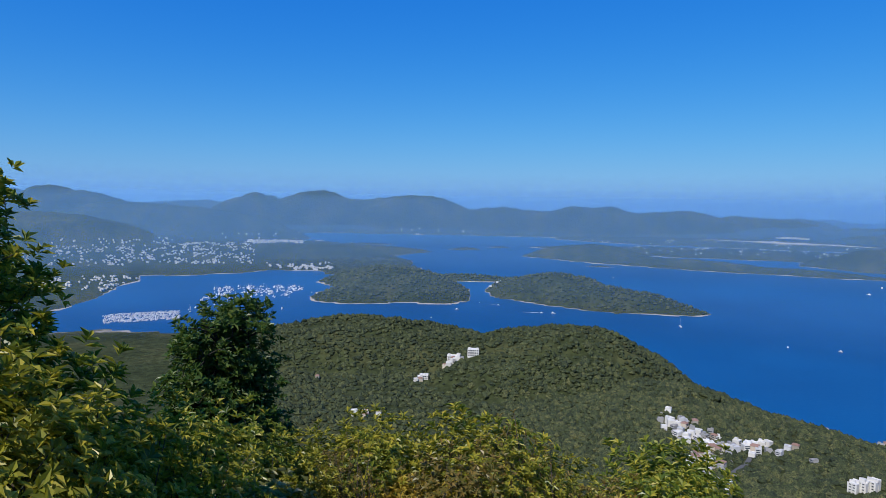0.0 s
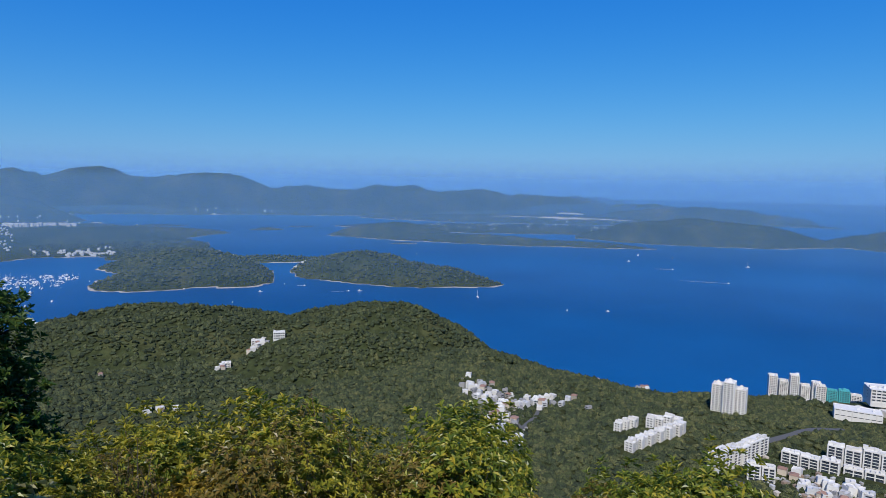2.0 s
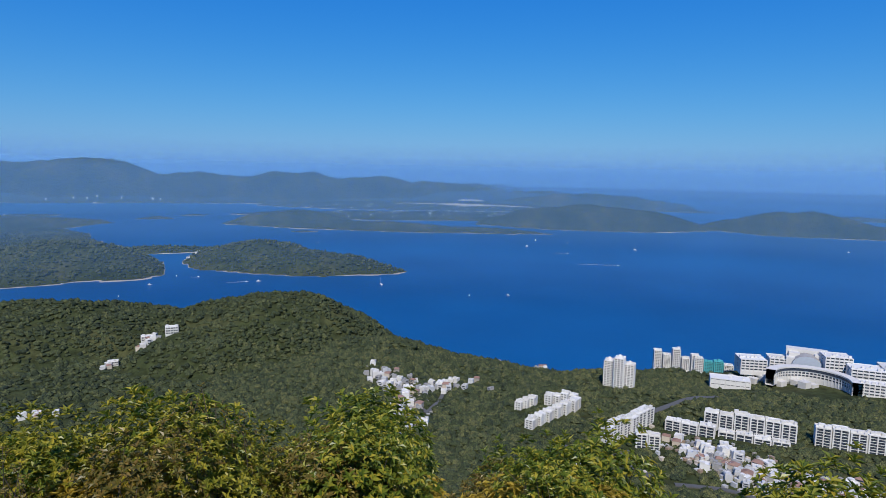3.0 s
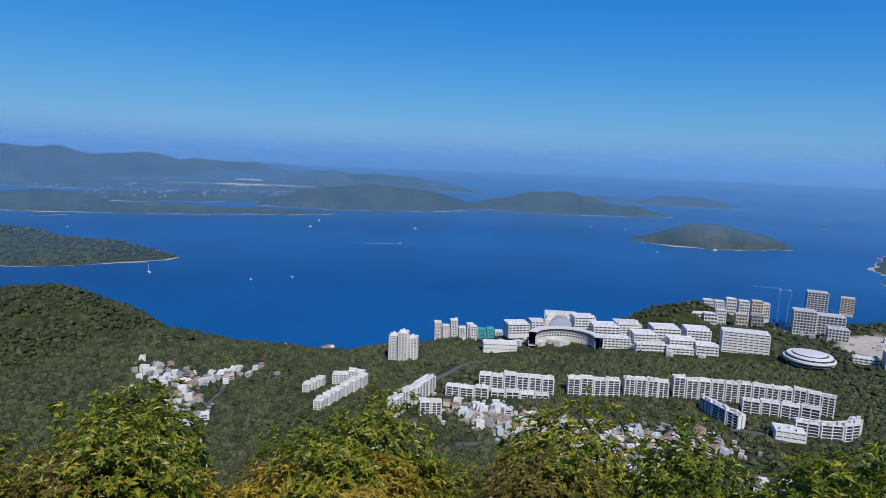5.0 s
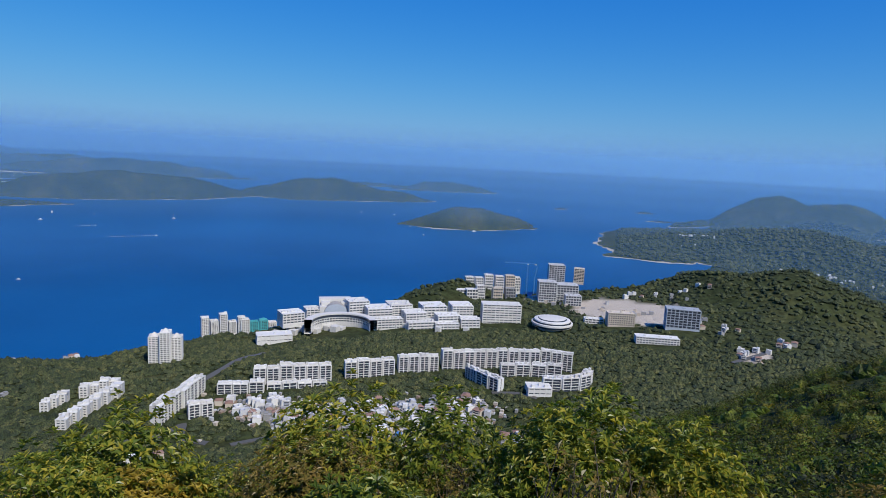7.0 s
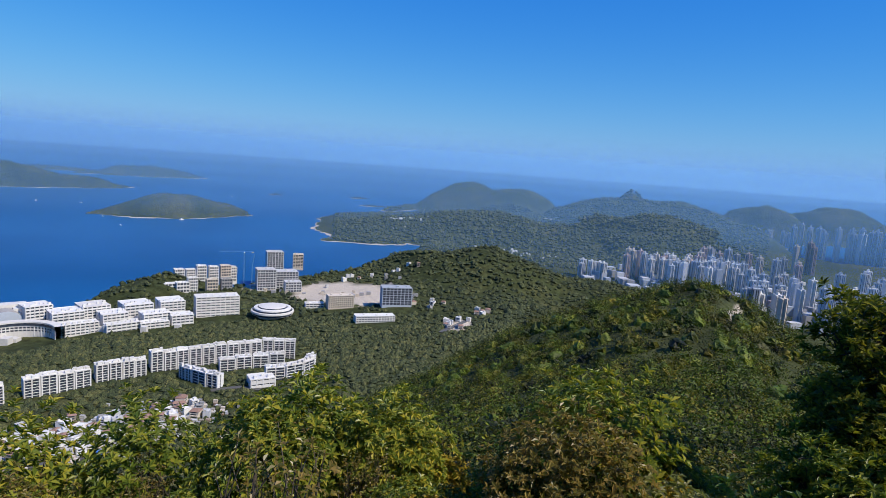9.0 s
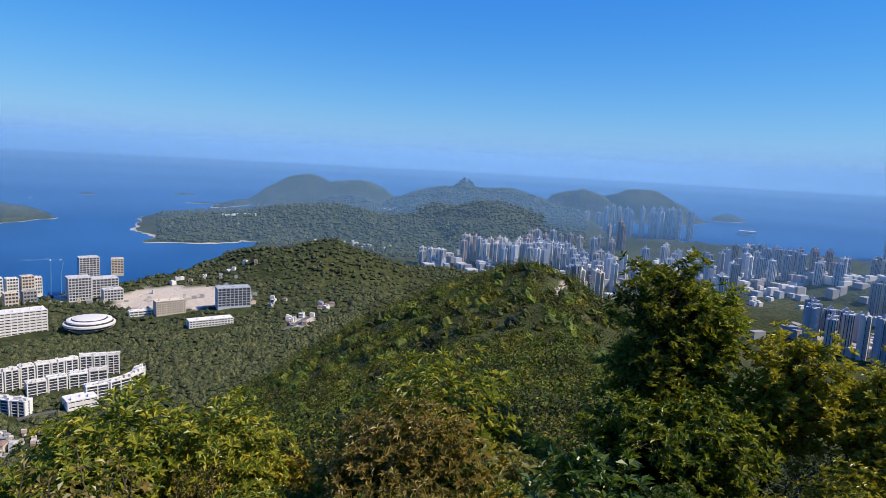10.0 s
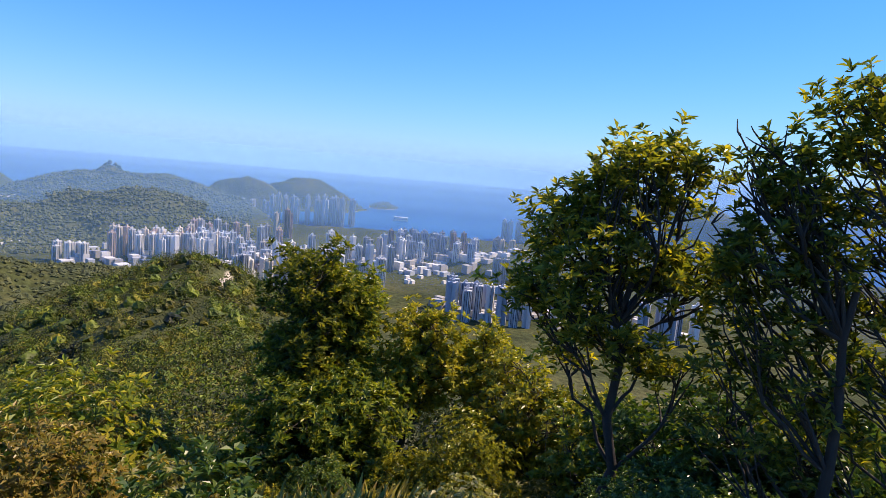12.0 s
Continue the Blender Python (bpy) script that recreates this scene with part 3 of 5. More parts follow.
for az, r, w, d, hh in ((54.6, 1262, 46, 40, 25), (56.6, 1300, 40, 34, 24), (60.6, 1292, 44, 38, 47), (62.6, 1262, 52, 44, 38), (64.6, 1286, 48, 46, 42), (66.0, 1252, 44, 40, 33), (67.8, 1290, 52, 46, 41), (69.2, 1252, 50, 34, 30), (70.4, 1300, 46, 46, 43), (71.2, 1246, 40, 30, 26), (63.4, 1226, 60, 22, 24), (66.6, 1222, 58, 22, 20), (69.0, 1228, 50, 20, 18)):
    one_block(az, r, w, d, 0.86 * hh, max(3, int(hh / 6)), WHITE, CL, group=CAMPUS, turn=rnd.choice((14, 14, 18)), band=0.5, roofs=7, asl=79)
one_block(74.1, 1300, 84, 34, 42, 8, WHITE, CL, group=CAMPUS, turn=10, band=0.62, bays=9, roofs=6, asl=82)


def arc_mesh(name, r0, r1, z0, z1, a0, a1, mat, steps=28):
    """A curved wall, hollow towards the viewer."""
    a = np.radians(np.linspace(a0, a1, steps))
    v = np.concatenate([np.stack([q * np.sin(a), q * np.cos(a), 0 * a + z], -1) for q, z in ((r0, z0), (r1, z0), (r1, z1), (r0, z1))])
    i = np.arange(steps - 1)
    f = [np.stack([i + p * steps, i + q * steps, i + 1 + q * steps, i + 1 + p * steps], -1) for p, q in ((0, 1), (1, 2), (2, 3), (3, 0))]
    return mesh_of(name, v, np.concatenate(f), mat, False)


ring = tagged(new("atrium_ring"), "curved white entrance building with a dark band under its roof", "campus building", CAMPUS)
ring.matrix_basis = stand(58.9, 1208, 0, clear=66, asl=79) @ Matrix.Diagonal((1, 1, 0.8, 1))
for z0, z1, q, m, nm in ((-10, 4, 58, WHITE, "base_wall"), (4, 8, 59, GLASS, "glazed_band"), (8, 10, 58, WHITE, "floor_band"), (10, 14, 59, GLASS, "glazed_band"), (14, 17, 58, WHITE, "floor_band"), (17, 23, 57, GLASS, "upper_band"), (23, 26, 56.5, WHITE, "parapet")):
    part(nm, arc_mesh(nm, q, 72, z0, z1, -86, 86, m), ring)
fin = box_mesh("fin", [(-0.7, 0.7, -0.7, 0.8, -6, 17)], WHITE)
for k in range(29):
    a = radians(-84 + 6 * k)
    part("fin", fin, ring, at=(58 * math.sin(a), 58 * math.cos(a), 0), turn=-math.degrees(a))
vault = tagged(new("vaulted_hall"), "white hall with a grey barrel-vaulted roof", "campus building", CAMPUS)
vault.matrix_basis = stand(58.4, 1302, 4, clear=40, asl=65)
part("wall", box_mesh("wall", [(-34, 34, 0, 40, -6, 40), (-30, -12, 10, 36, 40, 47), (12, 30, 10, 36, 40, 47), (-34, 34, 24, 44, 40, 52)], WHITE), vault)
a = np.linspace(0, math.pi, 15)
v = np.concatenate([np.stack([24 * np.cos(a), 0 * a + y, 30 + 17 * np.sin(a)], -1) for y in (-8, 22)])
i = np.arange(14)
part("vault_roof", mesh_of("vault_roof", v, np.concatenate([np.stack([i, i + 1, i + 16, i + 15], -1)]), ROOFGREY), vault)
part("vault_front", mesh_of("vault_front", np.concatenate([v[:15], [[0, -8, 30]]]), np.stack([i, i + 1, np.full(14, 15)], -1), BLUEGREY), vault)


def turned(name, profile, mat, steps=40):
    a = np.linspace(0, 2 * math.pi, steps, endpoint=False)
    v = np.concatenate([np.stack([q * np.cos(a), q * np.sin(a), 0 * a + z], -1) for q, z in profile])
    f = sheet(len(profile), steps, True)
    return mesh_of(name, v, f, mat, False)


disc = tagged(new("round_hall"), "round white auditorium of stacked rings with dark glass bands", "auditorium", CAMPUS)
disc.matrix_basis = stand(78.8, 1290, 0, clear=48, asl=85) @ Matrix.Diagonal((1, 1, 0.78, 1))
for nm, prof, m in (("base", [(30, -6), (30, 7), (41, 9)], WHITE), ("lower_glass", [(40, 9), (40, 13)], GLASS), ("main_ring", [(42, 13), (43.5, 15), (43, 19), (40, 20)], WHITE), ("upper_glass", [(38, 20), (37, 23)], GLASS), ("upper_ring", [(38, 23), (37.5, 26), (33, 27.5), (30, 27)], WHITE), ("inner_glass", [(29, 27), (28, 29)], GLASS), ("roof", [(28, 29), (22, 31), (10, 32), (0.1, 32.3)], WHITE)):
    part(nm, turned(nm, prof, m), disc)

# halls and works beyond
for k, (az, r, w, hh, m) in enumerate(((70.3, 1600, 34, 30, WHITE), (71.2, 1592, 30, 34, WHITE), (72.0, 1600, 22, 44, WHITE), (70.9, 1700, 24, 46, WHITE), (71.8, 1720, 22, 42, WHITE), (72.7, 1740, 24, 48, WHITE), (73.7, 1750, 24, 44, WHITE), (74.7, 1760, 26, 46, CREAM), (75.3, 1768, 20, 40, WHITE), (73.6, 1600, 26, 40, CREAM), (74.8, 1606, 26, 40, GREY), (71.6, 1610, 20, 22, WHITE))):
    one_block(az, r, w, 22, hh, max(4, int(hh / 7)), m, "white tower of flats on the headland" if m is WHITE else "pale concrete tower of flats on the headland", turn=12, group="headland flats", bays=4, asl=58)
one_block(78.9, 1945, 50, 40, 55, 9, PALE, "concrete tower under construction with open floors", bays=6, asl=60, band=0.3, turn=8)
one_block(80.9, 1990, 32, 30, 42, 9, CREAM, "unfinished concrete tower on the headland", bays=4, asl=60)
one_block(78.2, 1590, 46, 40, 52, 8, PALE, "grey unfinished concrete building on a works site", bays=7, asl=74, band=0.3, turn=10)
one_block(79.9, 1612, 62, 40, 44, 7, PALE, "grey unfinished concrete building on a works site", bays=8, asl=74, band=0.3, turn=10)
one_block(80.6, 1560, 40, 30, 26, 4, PALE, "grey unfinished concrete building on a works site", bays=6, asl=76, band=0.35, turn=10)
one_block(90.2, 1330, 66, 34, 38, 7, BLUEGREY, "dark glazed office block with a pale roof among trees", bays=8, asl=108, band=0.22, turn=10)
one_block(85.0, 1322, 56, 24, 27, 6, CREAM, "long cream concrete block beside bare ground", bays=12, asl=98, turn=16)
one_block(88.3, 1205, 80, 22, 13, 3, WHITE, "low white school building among trees", bays=14, turn=14)
one_block(82.6, 1330, 40, 18, 10, 2, WHITE, "low white building beside the round hall", turn=10)

crane = tagged(new("tower_crane"), "blue tower crane with a long level jib", "crane")
crane.matrix_basis = stand(76.2, 1668, 8, clear=6, asl=70)
lat = [(-1.1 + 2.2 * (k % 2) - 0.2, -1.1 + 2.2 * (k % 2) + 0.2, -1.1 + 2.2 * (k // 2) - 0.2, -1.1 + 2.2 * (k // 2) + 0.2, 0, 88) for k in range(4)] + [(-1.2, 1.2, -1.2, 1.2, z, z + 0.35) for z in range(0, 88, 4)]
part("mast", box_mesh("mast", lat, STEEL), crane)
part("jib", box_mesh("jib", [(-62, 24, -0.9, -0.5, 88, 88.5), (-62, 24, 0.5, 0.9, 88, 88.5), (-60, 0, -0.2, 0.2, 90.4, 90.8)] + [(x, x + 0.4, -0.8, 0.8, 88, 90.8) for x in range(-60, 2, 4)], STEEL), crane)
part("cab", box_mesh("cab", [(-1.6, 1.6, -2.6, -0.9, 85, 88)], WHITE), crane)
part("counterweight", box_mesh("counterweight", [(18, 24, -1.4, 1.4, 85, 88.2)], GREY), crane)
crane2 = tagged(new("luffing_crane"), "blue luffing crane with a steep jib", "crane")
crane2.matrix_basis = stand(76.9, 1690, 0, clear=4, asl=70)
part("mast", box_mesh("mast", [(-1, 1, -1, 1, 0, 44)], STEEL), crane2)
jib = part("jib", box_mesh("jib", [(-0.7, 0.7, -0.7, 0.7, 0, 34)], STEEL), crane2, at=(0, 0, 44))
jib.matrix_basis = pose(0, 0, 44, 0, 9, 0)


# ---- villages ----
def villa(kind):
    """A small three-storey village house."""
    rnd = random.Random(kind)
    wall = (WHITE, PALE, CREAM, GREY, STONE, WHITE)[kind]
    w, d, h = rnd.uniform(8, 11), rnd.uniform(8, 11), (8.4, 8.6, 8.2, 5.8, 8.4, 8.8)[kind]
    top = new("village_house")
    part("wall", box_mesh("wall", [(-w / 2, w / 2, -d / 2, d / 2, -4, h)], wall), top)
    win = box_mesh("window", [(-w * 0.36, w * 0.3, -0.12, 0.1, 0, 1.4)], GLASS)
    for z in np.arange(1.2, h - 1.2, 2.8):
        part("window", win, top, at=(0, -d / 2, float(z)))
    if kind in (2, 4):
        v = [(-w / 2 - 0.5, -d / 2 - 0.5, h), (w / 2 + 0.5, -d / 2 - 0.5, h), (w / 2 + 0.5, d / 2 + 0.5, h), (-w / 2 - 0.5, d / 2 + 0.5, h), (-w / 4, 0, h + 2.2), (w / 4, 0, h + 2.2)]
        me = bpy.data.meshes.new("roof")
        me.from_pydata(v, [], [(0, 1, 5, 4), (1, 2, 5), (2, 3, 4, 5), (3, 0, 4), (3, 2, 1, 0)])
        me.materials.append(TERRACOTTA)
        part("roof", me, top, "terracotta tiled roof")
    else:
        part("roof", box_mesh("roof", [(-w / 2, w / 2, -d / 2, -d / 2 + 0.3, h, h + 0.9), (-w / 2, w / 2, d / 2 - 0.3, d / 2, h, h + 0.9), (-w / 2, -w / 2 + 0.3, -d / 2, d / 2, h, h + 0.9), (w / 2 - 0.3, w / 2, -d / 2, d / 2, h, h + 0.9)], wall), top)
        part("stair_house", box_mesh("stair_house", [(0, w / 2 - 0.5, 0, d / 2 - 0.6, h, h + 2.4)], wall), top)
    part("balcony", box_mesh("balcony", [(-w / 2 + 0.6, w / 2 - 0.6, -d / 2 - 1.3, -d / 2, 2.8, 3.9)], wall), top)
    tagged(top, ("white rendered village house with a flat roof and balcony", "pale grey village house with a roof terrace", "cream village house with a terracotta roof", "low grey village house among trees", "weathered buff village house with a terracotta roof", "tall white village house with a stair tower")[kind], "house", "village houses")
    return top


VILLAS = [villa(k) for k in range(6)]
for k, ob in enumerate(VILLAS):
    ob.matrix_basis = stand(60.0 + 2.1 * k, 745 + 3 * k, 20 * k, clear=8)


def village(points, count, spread, seed, tidy=20.0, least=8.5):
    """Houses strewn along a line of (azimuth, distance)."""
    rnd, done = random.Random(seed), []
    for _ in range(count * 6):
        if len(done) == count:
            break
        k = rnd.randrange(len(points) - 1)
        f = rnd.random()
        (a0, r0), (a1, r1) = points[k], points[k + 1]
        r = r0 + f * (r1 - r0) + rnd.gauss(0, spread)
        az = a0 + f * (a1 - a0) + math.degrees(rnd.gauss(0, spread) / r)
        x, y = r * math.sin(radians(az)), r * math.cos(radians(az))
        if any((x - p) ** 2 + (y - q) ** 2 < least ** 2 for p, q in done):
            continue
        done.append((x, y))
        copy_thing(VILLAS[rnd.choice((0, 0, 1, 1, 2, 3, 3, 4, 5))], stand(az, r, rnd.choice((0, 90, 180, 270)) + rnd.gauss(0, tidy), rnd.uniform(0.8, 1.1), clear=7))


village([(48.5, 800), (53, 768), (58, 752), (64, 750), (69, 770), (72.5, 790)], 80, 16, 1, least=8.0)
village([(50, 770), (56, 740), (62, 730), (70, 752)], 60, 15, 2, least=8.0)
village([(20.8, 1050), (22.2, 1000), (23.6, 930), (24.4, 860), (24.2, 800)], 42, 15, 3)
village([(23.8, 930), (26.0, 945), (28.0, 965), (30.2, 985)], 26, 12, 4)
village([(65.2, 648), (66.8, 655)], 4, 5, 5)
village([(75.6, 690), (78.6, 700)], 10, 8, 6)
village([(-2.2, 1300), (-1.6, 1330)], 4, 8, 7)
village([(0.2, 1325), (2.3, 1335)], 7, 9, 8)
village([(-16.8, 1900), (-15, 1860), (-13, 1930)], 22, 28, 9)
village([(-11.5, 1355), (-11.4, 1352)], 1, 2, 10)
village([(-8.2, 1080), (-6.2, 1085)], 5, 8, 11)
village([(94.8, 1190), (96.8, 1230)], 9, 16, 12)
village([(97.9, 1330), (99.0, 1350)], 5, 9, 13)
village([(92, 1420), (93.5, 1350)], 8, 22, 15)
village([(84, 1650), (87.5, 1750), (90.2, 1720)], 14, 40, 16)
village([(36.2, 1380), (37.2, 1378)], 4, 8, 17)
village([(40.5, 700), (42, 690)], 3, 8, 22)
for az, r, w, hh in ((3.0, 1322, 24, 15), (1.2, 1352, 30, 9), (-1.6, 1320, 18, 9)):
    one_block(az, r, w, 16, hh, max(2, int(hh / 4)), WHITE, "white apartment house on a wooded hill", bays=5)


def clutter(label, points, count, spread, size, mats, seed):
    """Sheds, annexes, walls and roof works past counting."""
    g = np.random.default_rng(seed)
    for mat in mats:
        boxes = []
        for _ in range(count // len(mats)):
            k = g.integers(0, len(points) - 1)
            f = g.random()
            (a0, r0), (a1, r1) = points[k], points[k + 1]
            r = r0 + f * (r1 - r0) + g.normal(0, spread)
            az = a0 + f * (a1 - a0) + math.degrees(g.normal(0, spread) / r)
            x, y, z, s = (float(t) for t in place(az, r, float(height(np.array([az]), np.array([r]))[0])))
            w, d, h = g.uniform(0.4, 1.0, 3) * size
            boxes.append((x - w / 2, x + w / 2, y - d / 2, y + d / 2, z - 3, z + h * 0.8))
            FOOT.append((x, y, max(w, d) * 0.5 + 1))
        tagged(new("annexes", box_mesh("annexes", boxes, mat)), label, "annexes", kind="stuff")


clutter("small sheds and annexes between village houses", [(48.5, 795), (53, 765), (58, 748), (64, 745), (69, 762), (73.5, 785)], 620, 22, 6.0, (STONE, CREAM, ROOFGREY, GREY, TAN, PALE), 1)
clutter("small sheds and low houses at the foot of the village", [(54, 728), (60, 712), (66, 716), (72, 735)], 150, 12, 6.5, (STONE, CREAM, ROOFGREY, PALE), 9)
clutter("blue tarpaulins and sheet roofs between village houses", [(58, 748), (62, 742), (67, 752)], 14, 20, 6.0, (TARP,), 19)
clutter("small sheds and annexes beside a village road", [(20.8, 1050), (22.2, 1000), (23.6, 930), (24.4, 860), (24.2, 800)], 90, 16, 5, (STONE, ROOFGREY), 2)
clutter("low white wings and stairs between campus buildings", [(54, 1262), (60, 1282), (66, 1262), (72, 1262)], 120, 18, 17, (WHITE, PALE), 3)
clutter("site huts and pale concrete works on bare ground", [(76.5, 1640), (80, 1560), (84, 1500), (87, 1480)], 26, 22, 11, (CREAM, GREY), 4)

# ---- the new town: tower blocks by the harbour ----
def tower(kind):
    rnd = random.Random(40 + kind)
    wall = (WHITE, CREAM, BLUEGREY, PINK, PALE, GREY, BLUEGREY)[kind]
    h = 100.0
    w = (30, 28, 34, 30, 26, 30, 46)[kind]
    top = new("tower_block")
    a = w * 0.3
    part("core", box_mesh("core", [(-w / 2, w / 2, -a / 2 + 3, a / 2 + 3, -8, h), (-a / 2, a / 2, -w / 2 + 4, w / 2 + 3, -8, h + 0.4)], wall), top)
    bay = box_mesh("bay", [(-2.6, 2.6, -2.4, 0.5, -8, h - 1.5)], wall)
    strip = box_mesh("window_strip", [(-1.0, 1.0, -0.25, 0.5, 2, h - 3)], GLASS)
    for x in (-w * 0.36, w * 0.36):
        part("bay", bay, top, at=(x, -a / 2 + 3, 0))
        part("window_strip", strip, top, at=(x, -a / 2 + 0.6, 0))
    for x in (-w * 0.12, w * 0.12):
        part("window_strip", strip, top, at=(x, -a / 2 + 3 if abs(x) > a / 2 else -w / 2 + 4, 0))
    part("roof_house", box_mesh("roof_house", [(-a / 2, a / 2, 0, a * 0.8, h, h + 6), (-a / 4, a / 4, 1, a * 0.5, h + 6, h + 9)], wall), top)
    words = ("white", "cream", "blue-grey", "pinkish", "off-white", "grey concrete", "wide blue-grey glazed")[kind]
    return tagged(top, words + " high-rise residential tower in a dense new town", "tower block", "tower blocks of the new town")


TOWERS = [tower(k) for k in range(7)]
for k, ob in enumerate(TOWERS):
    ob.matrix_basis = stand(113.0 + 1.1 * k, 2560 + 30 * k, 20 + 7 * k, asl=6)


def towers(az0, az1, r0, r1, count, tall, seed, kinds, turn=15):
    rnd, done = random.Random(seed), []
    for _ in range(count * 12):
        if len(done) == count:
            break
        f = rnd.random()
        az, r = az0 + f * (az1 - az0), rnd.uniform(r0, r1)
        x, y = r * math.sin(radians(az)), r * math.cos(radians(az))
        if any((x - p) ** 2 + (y - q) ** 2 < 33 ** 2 for p, q in done):
            continue
        done.append((x, y))
        m = stand(az, r, turn + rnd.choice((0, 45, 90)) * (rnd.random() < 0.5), asl=6, clear=24)
        copy_thing(TOWERS[rnd.choice(kinds)], m @ Matrix.Diagonal((1, 1, tall / 100 * rnd.uniform(0.88, 1.08), 1)))


towers(106.8, 109.2, 2480, 2560, 5, 70, 1, (0, 0, 4))
towers(110.8, 114.4, 2560, 2700, 12, 112, 2, (0, 1, 4, 3))
towers(114.4, 120.4, 2430, 2700, 26, 112, 3, (0, 4, 2, 1, 4, 2))
towers(116.0, 124.5, 2750, 3150, 18, 118, 31, (1, 3, 5, 2))
towers(120.4, 127.0, 2000, 2500, 24, 112, 4, (0, 4, 2, 4, 1, 2))
towers(123.9, 125.6, 3450, 3600, 3, 150, 5, (3, 1))
towers(123.5, 131.4, 4350, 4600, 22, 190, 6, (6, 2, 2, 5))
towers(119.4, 123.7, 5000, 5150, 8, 105, 7, (2, 5))
towers(127.0, 135.0, 2100, 3000, 26, 112, 8, (0, 2, 4, 1, 5))
towers(134.4, 142.9, 2750, 3350, 32, 122, 9, (2, 3, 4, 0, 2))
towers(143.7, 148.3, 4350, 4500, 10, 138, 10, (2, 5, 6))
towers(143.6, 146.4, 3450, 3560, 5, 92, 11, (1, 4))
towers(140.0, 148.2, 1740, 1960, 15, 110, 12, (0, 4, 2, 2))
towers(144.4, 147.9, 2260, 2380, 5, 125, 13, (5, 3))
towers(157.6, 162.5, 1780, 1950, 8, 118, 14, (4, 2, 0))
towers(148.5, 157.0, 1900, 2300, 8, 110, 15, (0, 2))
one_block(121.2, 4700, 130, 60, 22, 2, WHITE, "wide white shed by the harbour", asl=6, bays=6, band=0.8)
one_block(135.2, 5300, 120, 60, 26, 2, WHITE, "wide white shed on the far shore", asl=6, bays=6, band=0.8)

clutter("grey podiums and low blocks between harbour towers", [(113, 2540), (116, 2560), (120, 2500), (126, 2450), (132, 2700), (139, 2950), (145, 3100)], 360, 170, 42, (GREY, PALE, BLUEGREY), 7)
clutter("grey podiums and low blocks beside a highway", [(140, 1900), (145, 1880), (150, 2050), (160, 1880)], 100, 70, 40, (GREY, PALE), 8)

# ---- towns across the bay: low white houses in their hundreds ----
def strewn_town(label, zones, seed):
    g = np.random.default_rng(seed)
    boxes = []
    for az0, az1, r0, r1, count, big in zones:
        az, r = g.uniform(az0, az1, count), g.uniform(r0, r1, count)
        keep = (fractal(az * 2.2, r / 240, 2) > 0.47)
        az, r = az[keep], r[keep]
        h = height(az, r)
        built = (h > 1) & (h < 95)
        for a, q, hh in zip(az[built], r[built], h[built]):
            x, y, z, s = (float(t) for t in place(a, q, hh))
            w, d, t = g.uniform(7, 15) * big * s, g.uniform(7, 13) * big * s, g.uniform(6, 12) * big * s
            boxes.append((x - w / 2, x + w / 2, y - d / 2, y + d / 2, z - 4, z + t))
    return tagged(new("far_town", box_mesh("far_town", boxes, WHITE)), label, "town", kind="stuff")


strewn_town("white low houses of a town across the bay", [(-36, -22.5, 3250, 3750, 600, 0.75), (-36, -17, 4300, 6600, 1500, 0.85), (-17.5, -12.8, 6400, 6900, 130, 2.4), (-16, -10, 4000, 4330, 160, 1.2), (-34, -8, 7000, 9300, 700, 1.0), (-10, 8, 9200, 9700, 160, 1.7)], 3)
strewn_town("scattered white houses on far islands and hills", [(12, 34, 6200, 8600, 260, 0.8), (88, 105, 3400, 4600, 30, 0.6), (96.5, 103.6, 2850, 3150, 110, 0.9), (89, 92, 3660, 3760, 24, 1.1), (112.5, 113.6, 3980, 4040, 14, 1.4), (-7, 3, 3200, 3500, 10, 1.0), (4.4, 5.4, 3180, 3330, 14, 0.9), (104, 120, 2900, 4600, 24, 0.6), (118, 140, 2300, 3300, 200, 1.6)], 4)
reservoir = tagged(new("dam", box_mesh("dam", [(-150, 150, 0, 14, -6, 20), (-210, -150, 4, 16, -6, 12), (150, 210, 4, 16, -6, 12)], CREAM)), "long pale dam wall below far hills", "dam")
reservoir.matrix_basis = stand(29.5, 10000, -12, asl=66)


